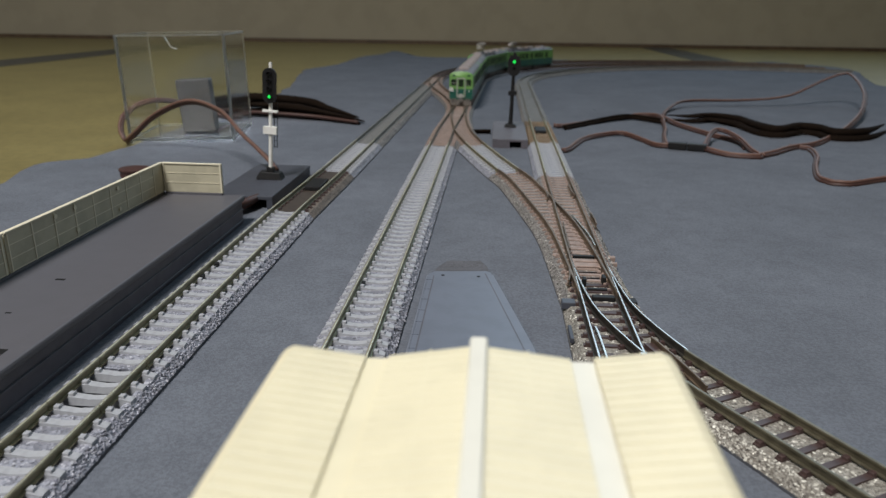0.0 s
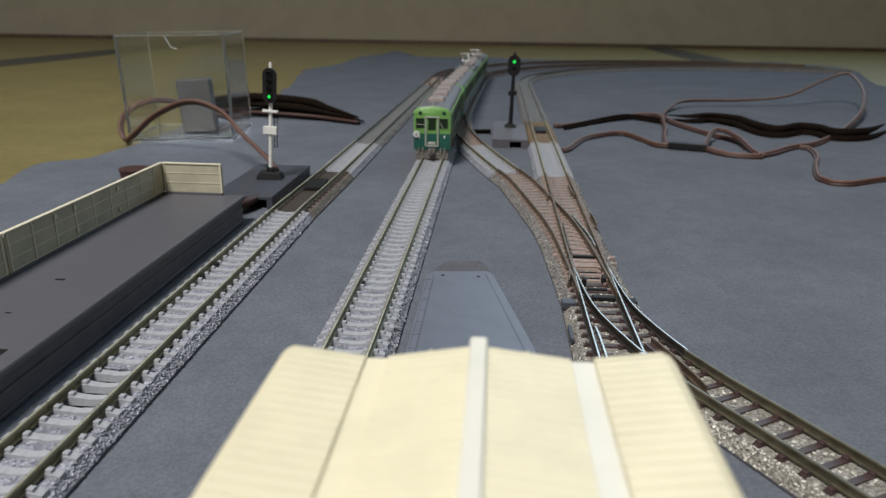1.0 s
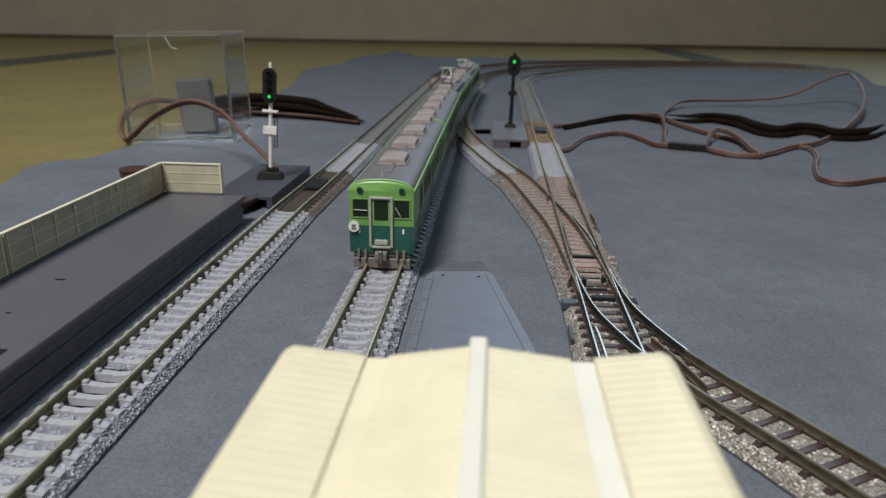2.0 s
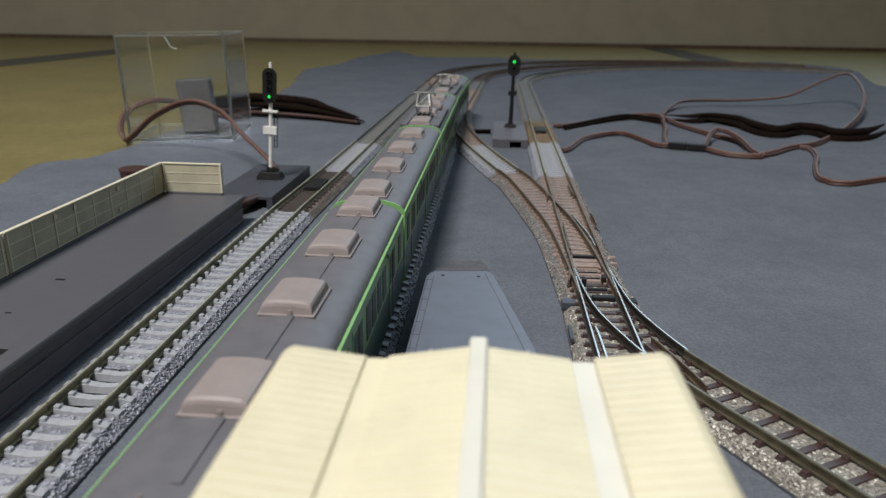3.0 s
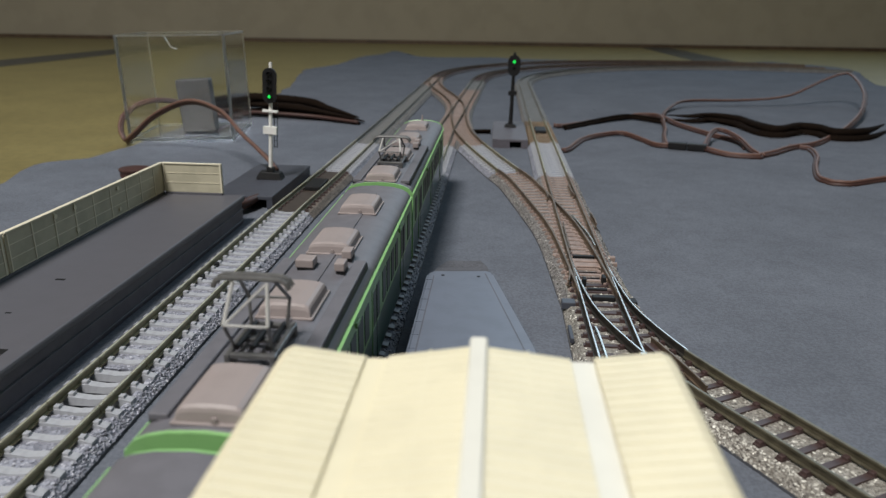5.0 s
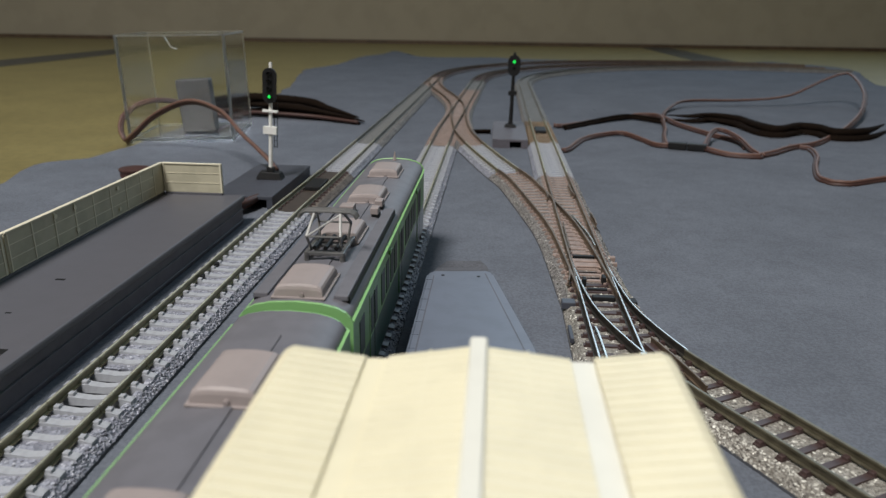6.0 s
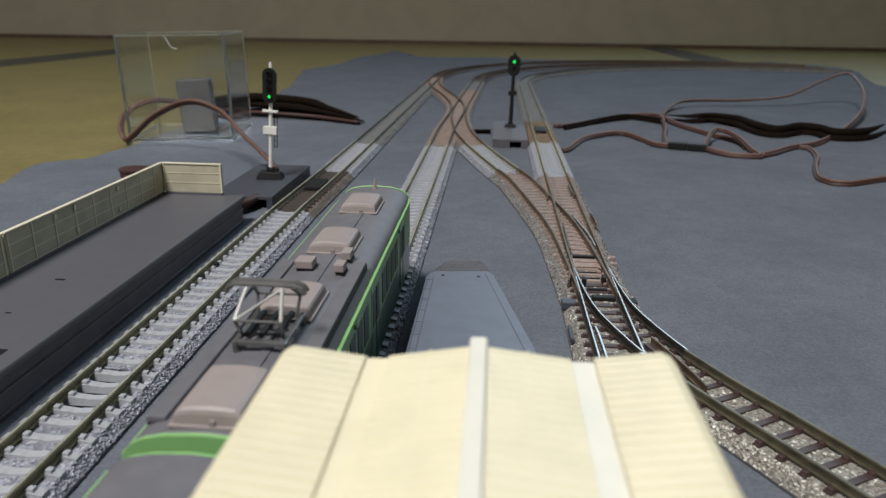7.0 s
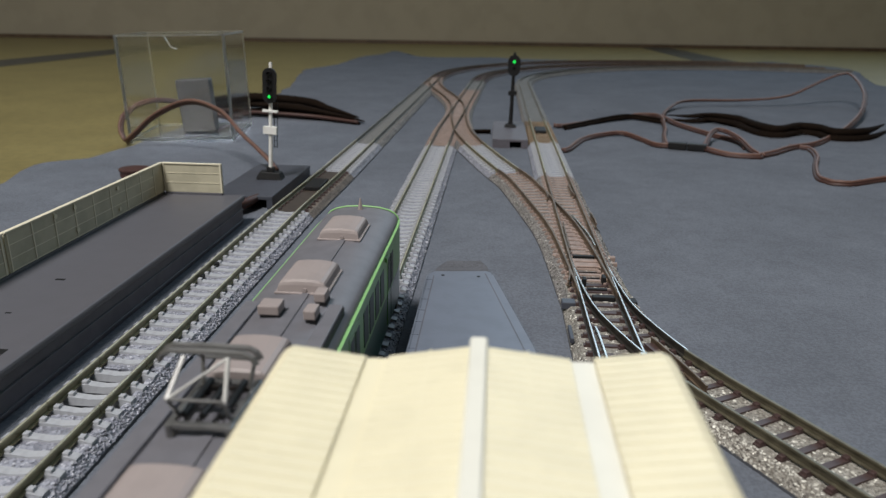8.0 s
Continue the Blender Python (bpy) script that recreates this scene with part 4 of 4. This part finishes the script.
# ---- the train ----
CAR_PITCH, CAR_LEN = 117.3, 114.2
GUTTER = 20.9


def shell(bm, prof, y0, y1, round0, round1):
    """Carries half-width and height pairs along the car; rounded ends draw in at the corners."""
    ys = []
    for k in range(9):
        ys.append(y0 + (0.0, 0.3, 0.9, 1.8, 3.0, 4.5, 6.5, 9.0, 12.0)[k])
    ys += [y0 + (y1 - y0) * k / 8 for k in range(2, 7)]
    for k in range(8, -1, -1):
        ys.append(y1 - (0.0, 0.3, 0.9, 1.8, 3.0, 4.5, 6.5, 9.0, 12.0)[k])
    rings = []
    for y in ys:
        k = 1.0
        drop = 0.0
        for d, on in ((y - y0, round0), (y1 - y, round1)):
            if on and d < 9:
                q = 1 - d / 9
                k = 1 - on * q ** 3
                drop = on * 2.0 * q ** 3
        rings.append([bm.verts.new((x * k, y, z - (drop if z > GUTTER else 0))) for x, z in prof])
    n = len(prof)
    for a, b in zip(rings, rings[1:]):
        for j in range(n):
            bm.faces.new((a[j], a[(j + 1) % n], b[(j + 1) % n], b[j]))
    bm.faces.new(rings[0])
    bm.faces.new(rings[-1])


ROOF_ARC = [(-8.75, GUTTER), (-8.5, 21.7), (-7.8, 22.5), (-6.4, 23.2), (-4, 23.75), (0, 24.0), (4, 23.75), (6.4, 23.2), (7.8, 22.5), (8.5, 21.7), (8.75, GUTTER)]


def roof_unit(root, y):
    """A cooler: thin flange on the roof and a cover with upright sides and a gently arched top."""
    bm = bmesh.new()
    box(bm, 0, y, 23.98, 8.7, 11.6, 0.36, 0.12)
    unit = part("roof_unit", bm, M_UNIT, root, "warm grey air-conditioning unit")
    bm = bmesh.new()
    prof = [(-4.05, 24.1), (-3.9, 25.25), (-3.65, 25.62), (-3.1, 25.88), (-1.7, 26.06), (0, 26.12), (1.7, 26.06), (3.1, 25.88), (3.65, 25.62), (3.9, 25.25), (4.05, 24.1)]
    secs = []
    for yy, k, w in ((-5.45, 0.0, 1.0), (-5.3, 0.62, 0.985), (-5.12, 0.86, 0.975), (-4.7, 1.0, 0.97), (4.7, 1.0, 0.97), (5.12, 0.86, 0.975), (5.3, 0.62, 0.985), (5.45, 0.0, 1.0)):
        secs.append([bm.verts.new((x * w, y + yy, 24.1 + (z - 24.1) * max(k, 0.02))) for x, z in prof])
    for a, b in zip(secs, secs[1:]):
        for j in range(len(a) - 1):
            bm.faces.new((a[j], a[j + 1], b[j + 1], b[j]))
    part("cover", bm, M_UNIT, unit)
    bm = bmesh.new()
    rod(bm, (0.6, y - 5.75, 24.5), (0.6, y - 5.2, 24.5), 0.38, 8)
    part("knob", bm, M_UNIT, unit)


def pantograph(root, y, top, shift, w=1.0):
    bm = bmesh.new()
    for x in (-3.6 * w, 3.6 * w):
        box(bm, x, y, 25.2, 0.7, 10.5, 0.7, 0.1)
    for dy in (-4.6, 0, 4.6):
        box(bm, 0, y + dy, 25.2, 8.2 * w, 0.9, 0.6, 0.1)
    for x in (-3.6 * w, 3.6 * w):
        for dy in (-4.6, 4.6):
            rod(bm, (x, y + dy, 23.4), (x, y + dy, 25.2), 0.55, 8)
    base = part("pantograph", bm, M_DARKMETAL, root, "raised metal pantograph")
    bm = bmesh.new()
    for x in (-2.0, 0, 2.0):
        rod(bm, (x, y - 3.8, 25.9), (x, y + 3.8, 25.9), 0.42, 8)
    part("spring", bm, M_BLACK, base)
    knee, head = 25.4 + (top - 25.4) * 0.45, top - 0.5
    # front arms pale and rear arms dark: the fall of light is painted on
    for x in (-3.0 * w, 3.0 * w):
        for dy in (-1, 1):
            bm = bmesh.new()
            rod(bm, (x, y + dy * 3.2, 25.4), (x * 1.15, y + dy * 4.8 + shift * 0.4, knee), 0.24, 8)
            part("lower_arm", bm, M_DARKMETAL, base)
            bm = bmesh.new()
            rod(bm, (x * 1.15, y + dy * 4.8 + shift * 0.4, knee), (x * 0.9, y + dy * 1.0 + shift, head), 0.26, 8)
            part("upper_arm", bm, M_LIT_METAL if dy < 0 else M_DARKMETAL, base, "slim metal arm")
    bm = bmesh.new()
    rod(bm, (-3.4 * w, y - 4.8 + shift * 0.4, knee), (2.7 * w, y - 1.0 + shift, head), 0.18, 8)
    part("brace", bm, M_LIT_METAL, base)
    for dy in (-4.8, 4.8):
        bm = bmesh.new()
        rod(bm, (-3.4 * w, y + dy + shift * 0.4, knee), (3.4 * w, y + dy + shift * 0.4, knee), 0.2, 8)
        part("knee_bar", bm, M_LIT_METAL if w < 0.85 and dy < 0 else M_DARKMETAL, base)
    for dy in (-0.7, 0.7):
        yy = y + dy + shift
        bm = bmesh.new()
        tube(bm, [(x * w, yy, top - d) for x, d in ((-6.0, 1.3), (-5.5, 0.5), (-4.6, 0.1), (0, 0), (4.6, 0.1), (5.5, 0.5), (6.0, 1.3))], 0.36, 8)
        part("contact_strip", bm, M_DARKMETAL, base)


def cab_front(root, y, s):
    """The cab end at y; s is -1 where it faces backwards along the car's y."""
    def at(d):
        return y + s * d

    def plate(name, x0, x1, z0, z1, d0, d1, m, parent=root, bevel=0.15, label=""):
        bm = bmesh.new()
        box(bm, (x0 + x1) / 2, at((d0 + d1) / 2), (z0 + z1) / 2, x1 - x0, abs(d1 - d0), z1 - z0, bevel)
        return part(name, bm, m, parent, label)

    for x0, x1 in ((-7.7, -3.6), (3.6, 7.7)):
        w = plate("cab_window", x0, x1, 13.6, 18.5, -0.3, 0.12, M_GLASS, label="dark cab window")
        for a, b, c, e in ((x0 - 0.3, x1 + 0.3, 18.5, 18.85), (x0 - 0.3, x1 + 0.3, 13.25, 13.6), (x0 - 0.3, x0, 13.6, 18.5), (x1, x1 + 0.3, 13.6, 18.5)):
            plate("frame", a, b, c, e, -0.2, 0.22, M_LGREEN, w, 0.08)
    bm = bmesh.new()
    rod(bm, (-7.4, at(0.35), 15.6), (-3.8, at(0.35), 15.5), 0.16, 6)
    part("wiper", bm, M_GREYFRAME, root)
    bm = bmesh.new()
    rod(bm, (3.9, at(0.35), 16.6), (5.4, at(0.35), 14.0), 0.16, 6)
    part("wiper", bm, M_GREYFRAME, root)
    door = plate("cab_door", -2.6, 2.6, 5.4, 18.9, -0.3, 0.2, M_LGREEN, label="green cab door")
    plate("door_panel", -2.4, 2.4, 5.8, 11.3, 0.1, 0.26, M_DGREEN, door)
    plate("door_window", -1.9, 1.9, 12.8, 18.4, 0.1, 0.3, M_GLASS, door)
    for a, b, c, e in ((-3.3, -2.6, 5.2, 19.4), (2.6, 3.3, 5.2, 19.4), (-2.6, 2.6, 18.8, 19.4), (-2.6, 2.6, 4.9, 5.5)):
        plate("door_frame", a, b, c, e, -0.2, 0.75, M_GREYFRAME, door, 0.15, "raised grey door frame")
    plate("step", -1.9, 1.9, 5.6, 7.4, 0.1, 0.7, M_GREYFRAME, root, 0.4)
    for x in (-5.7, 5.7):
        bm = bmesh.new()
        rod(bm, (x, at(-0.6), 21.1), (x, at(0.3), 21.1), 0.9, 20)
        lampob = part("headlight", bm, M_DGREEN, root, "dark ringed headlight")
        bm = bmesh.new()
        rod(bm, (x, at(0.25), 21.1), (x, at(0.42), 21.1), 0.58, 16)
        part("glass", bm, M_GLASS, lampob)
        plate("marker_light", x - (0.35 if x < 0 else -0.35) - 0.3, x - (0.35 if x < 0 else -0.35) + 0.3, 9.0, 10.4, -0.1, 0.3, M_WHITE)
    bm = bmesh.new()
    rod(bm, (-7.5, at(0.1), 10.9), (-7.5, at(0.75), 10.9), 1.5, 24)
    badge = part("round_plate", bm, M_WHITE, root, "round white head plate")
    bm = bmesh.new()
    for dz, w in ((0.5, 1.2), (0.0, 0.8), (-0.5, 1.3)):
        box(bm, -7.5, at(0.78), 10.9 + dz, w, 0.2, 0.22)
    part("mark", bm, M_CARD, badge)
    plate("buffer_beam", -7.8, 7.8, 2.2, 4.2, -3.0, -0.4, M_UNDER)
    plate("snow_plough", -8.0, 8.0, -1.2, 1.8, -2.0, 0.2, M_UNDER, root, 0.3, "grey-brown pilot plate")
    cp = plate("coupler", -1.7, 1.7, 1.6, 4.0, -1.0, 2.2, M_UNDER, root, 0.4)
    plate("pin", -0.6, 0.6, 1.0, 4.6, 1.8, 2.6, M_DARKMETAL, cp, 0.2)
    for x in (-6.3, -4.4, 4.4, 6.3):
        bm = bmesh.new()
        rod(bm, (x, at(0.2), 4.4), (x, at(0.6), 1.6), 0.4, 8)
        part("hose", bm, M_UNDER, root)


def end_wall(root, y, s):
    """Flat car end: a green bulkhead that stands just proud of the roof, with a dark gangway door."""
    k, dz = (1.01, 0.06) if s < 0 else (0.98, -0.2)
    bm = bmesh.new()
    prof = [(-9.0, 3.4), (-9.05, GUTTER)] + [(x * k, z + dz) for x, z in ROOF_ARC[1:-1]] + [(9.05, GUTTER), (9.0, 3.4)]
    sweep(bm, [(0, y - 0.3), (0, y + 0.3)], prof)
    w = part("end_wall", bm, M_EDGE, root, "bright green car end")
    bm = bmesh.new()
    box(bm, 0, y + s * 0.9, 11, 6.0, 1.8, 14, 0.3)
    part("gangway", bm, M_BLACK, w)
    for z in (18.3, 15.2):
        for x in (-7.6, 7.6):
            bm = bmesh.new()
            box(bm, x, y + s * 0.7, z, 1.3, 0.5, 0.4)
            part("step", bm, M_EDGE, w)


def build_car(front=False, rear=False, pan=None, units=(), label=""):
    root = tagged(new("train_car"), label, "train car", group="cars of the green train")
    h = CAR_LEN / 2
    r0, r1 = (0.015 if front else 0.0), (0.05 if rear else 0.0)
    bm = bmesh.new()
    shell(bm, [(-8.9, 3.4), (-9.0, 11.2), (9.0, 11.2), (8.9, 3.4)], -h, h, r0, r1)
    part("lower_body", bm, M_DGREEN, root, "dark green lower body")
    bm = bmesh.new()
    shell(bm, [(-9.0, 11.2), (-9.0, GUTTER), (9.0, GUTTER), (9.0, 11.2)], -h, h, r0, r1)
    part("upper_body", bm, M_LGREEN, root, "light green upper body")
    bm = bmesh.new()
    shell(bm, ROOF_ARC, -h + (0.8 if front else 0.4), h - (0.8 if rear else 0.4), r0, r1)
    part("roof", bm, M_ROOF, root, "grey roof", smooth=True)
    bm = bmesh.new()
    shell(bm, [(-9.03, GUTTER - 0.2), (-9.2, GUTTER), (-9.18, GUTTER + 0.24), (-8.9, GUTTER + 0.24), (8.9, GUTTER + 0.24), (9.18, GUTTER + 0.24), (9.2, GUTTER), (9.03, GUTTER - 0.2)], -h + (1.3 if front else 0), h - (1.3 if rear else 0), r0 * 0.8, r1 * 0.8)
    part("gutter", bm, M_EDGE, root, "bright green roof gutter")
    for y, s, cab in ((-h, -1, front), (h, 1, rear)):
        if cab:
            bm = bmesh.new()
            secs = []
            kk = 0.965 if front else 0.93
            for d, k, top in ((0.0, kk, 23.1), (0.3, kk + 0.01, 23.6), (0.95, kk + 0.02, 23.95)):
                secs.append([bm.verts.new((x * k * 1.02, y - s * d, GUTTER + (z - GUTTER) * (top - GUTTER) / (24.0 - GUTTER))) for x, z in ROOF_ARC])
            for a, b in zip(secs, secs[1:]):
                for j in range(len(a) - 1):
                    bm.faces.new((a[j], a[j + 1], b[j + 1], b[j]))
            bm.faces.new(secs[0])
            part("cab_brow", bm, M_LGREEN, root, "light green brow over the cab", smooth=True)
            bm = bmesh.new()
            k = 0.985 if front else 0.955
            tube(bm, [(x * k, y - s * 0.75, z + 0.02) for x, z in ROOF_ARC], 0.24, 6)
            part("end_rim", bm, M_EDGE, root, "bright green roof rim")
            cab_front(root, y, s)
        else:
            end_wall(root, y, s)
    for y in units:
        roof_unit(root, y - h)
    bm = bmesh.new()
    box(bm, 0.8, 0, 24.02, 1.1, CAR_LEN - 18, 0.25)
    part("roof_conduit", bm, M_ROOF, root)
    if pan:
        pantograph(root, pan[0] - h, *pan[1:])
        for s in (-1, 1):
            bm = bmesh.new()
            box(bm, s * 6.5, 29.5 - h, 23.55, 2.3, 53, 0.9, 0.15)
            part("roof_board", bm, M_ROOF, root, "raised grey walkway board")
            bm = bmesh.new()
            box(bm, s * 7.74, 29.5 - h, 23.05, 0.22, 52, 1.25)
            part("board_gap", bm, M_BLACK, root)
        for x, y, w, d in ((-2.3, 51.6, 3.2, 3.2), (4.1, 50.4, 1.8, 3.0), (4.0, 57.0, 1.8, 3.0)):
            bm = bmesh.new()
            box(bm, x, y - h, 25.05, w, d, 1.5, 0.2)
            unit = part("roof_box", bm, M_UNIT, root, "small warm grey roof box")
            bm = bmesh.new()
            box(bm, x + 0.2, y - h, 24.05, w - 0.2, d - 0.3, 0.6)
            part("foot", bm, M_BLACK, unit)
    if front or rear:
        bm = bmesh.new()
        y = -h + 4 if front else h - 3.5
        bmesh.ops.create_cone(bm, cap_ends=True, segments=6, radius1=0.7, radius2=0.15, depth=3.0, matrix=Matrix.Translation((0, y, 25.1)))
        part("antenna", bm, M_UNIT, root)
    # doors and windows, both sides
    for s in (-1, 1):
        for dy in (-38.5, 0, 38.5):
            bm = bmesh.new()
            box(bm, s * 9.02, dy, 12.0, 0.16, 8.8, 15.2, 0.05)
            d = part("door", bm, M_LGREEN, root, "light green sliding door")
            bm = bmesh.new()
            box(bm, s * 9.06, dy, 7.9, 0.14, 8.6, 6.6, 0.05)
            part("lower_panel", bm, M_DGREEN, d)
            for o in (-2.1, 2.1):
                bm = bmesh.new()
                box(bm, s * 9.08, dy + o, 15.2, 0.18, 2.8, 6.8, 0.06)
                part("pane", bm, M_GLASS, d, "dark door pane")
            bm = bmesh.new()
            box(bm, s * 9.12, dy, 11.6, 0.1, 0.35, 14.6)
            part("door_gap", bm, M_BLACK, d)
        for dy in (-50.0, -27.6, -21.5, -15.4, -9.8, 9.8, 15.4, 21.5, 27.6, 50.0):
            if (front and dy < -48) or (rear and dy > 48):
                continue
            bm = bmesh.new()
            box(bm, s * 9.02, dy, 15.4, 0.2, 4.2, 6.4, 0.06)
            part("side_window", bm, M_GLASS, root, "dark side window")
        for dy in (-18.5, 33):
            bm = bmesh.new()
            box(bm, s * 9.15, dy, 19.6, 0.5, 2.4, 0.9, 0.12)
            part("side_lamp", bm, M_LGREEN, root)
    # running gear
    bm = bmesh.new()
    box(bm, 0, 0, 2.6, 15, CAR_LEN - 4, 1.6, 0.2)
    part("underframe", bm, M_BLACK, root)
    for y, w in ((-18, 12), (-3, 14), (14, 10), (24, 6)):
        bm = bmesh.new()
        box(bm, 0, y, 0.9, 15.5, w, 3.0, 0.3)
        part("equipment_box", bm, M_UNDER, root)
    for y in (-37, 37):
        bm = bmesh.new()
        for s in (-1, 1):
            box(bm, s * 6.4, y, 0.6, 1.2, 17, 1.8, 0.3)
        box(bm, 0, y, 1.2, 11.5, 3, 1.2, 0.2)
        bogie = part("bogie", bm, M_UNDER, root)
        for dy in (-7, 7):
            for s in (-1, 1):
                bm = bmesh.new()
                rod(bm, (s * 4.2, y + dy, -1.95 + 2.85), (s * 5.3, y + dy, -1.95 + 2.85), 2.8, 20)
                part("wheel", bm, M_DARKMETAL, bogie)
    return root


END_CAR = "two-tone green commuter train car with a cab and grey roof"
CARS = [build_car(front=True, units=(26.3, 54, 81, 108), label="leading two-tone green train car with a cab front"),
        build_car(units=(8, 36.5, 65.3, 94), label="two-tone green middle train car with a grey roof"),
        build_car(pan=(20.0, 35.0, -2.0, 0.82), units=(7, 35.3, 64.4, 92), label="two-tone green middle train car with a pantograph"),
        build_car(pan=(24.2, 32.2, -0.5, 0.9), rear=True, units=(7, 35.3, 65.2, 93.3), label="rear two-tone green train car with a pantograph and cab")]


def on_mid(s):
    """A place on the middle line at the distance s."""
    if s <= 760:
        return Vector((mid_x(s), s, 0))
    a = (s - 760) / 342
    return Vector((mid_x(760) + 342 * (1 - math.cos(a)), 760 + 342 * math.sin(a), 0))


HEAD = [(0.0, 548), (0.25, 490), (0.5, 436), (0.75, 385), (1.0, 338), (1.25, 294), (1.5, 256), (1.7, 227), (2.0, 183), (2.4, 125), (2.8, 69.5),
        (3.0, 45.4), (3.5, -12.0), (4.0, -67.5), (4.5, -123.3), (4.7, -143.5), (5.0, -171.5), (5.4, -205.5), (5.8, -236.6), (6.0, -252.8),
        (6.1, -258.5), (6.2, -264.3), (6.3, -269.7), (6.4, -275.5), (6.5, -279.9), (6.6, -281.7), (6.8, -282.3), (6.9, -284.9), (7.0, -289.3),
        (7.1, -294.7), (7.2, -301.3), (7.3, -306.1), (7.4, -308.9), (7.5, -309.1), (8.0, -309.1)]


def motions():
    for i, car in enumerate(CARS):
        rows = []
        for t, y in HEAD:
            c = y + CAR_LEN / 2 + CAR_PITCH * i
            p, q = on_mid(c - 37), on_mid(c + 37)
            d = q - p
            m = (p + q) / 2
            rows.append((t, pose((m.x - 0.6) * MM, m.y * MM, RAIL_TOP * MM, 0, 0, math.degrees(math.atan2(-d.x, d.y)))))
        walk(car, rows)


motions()
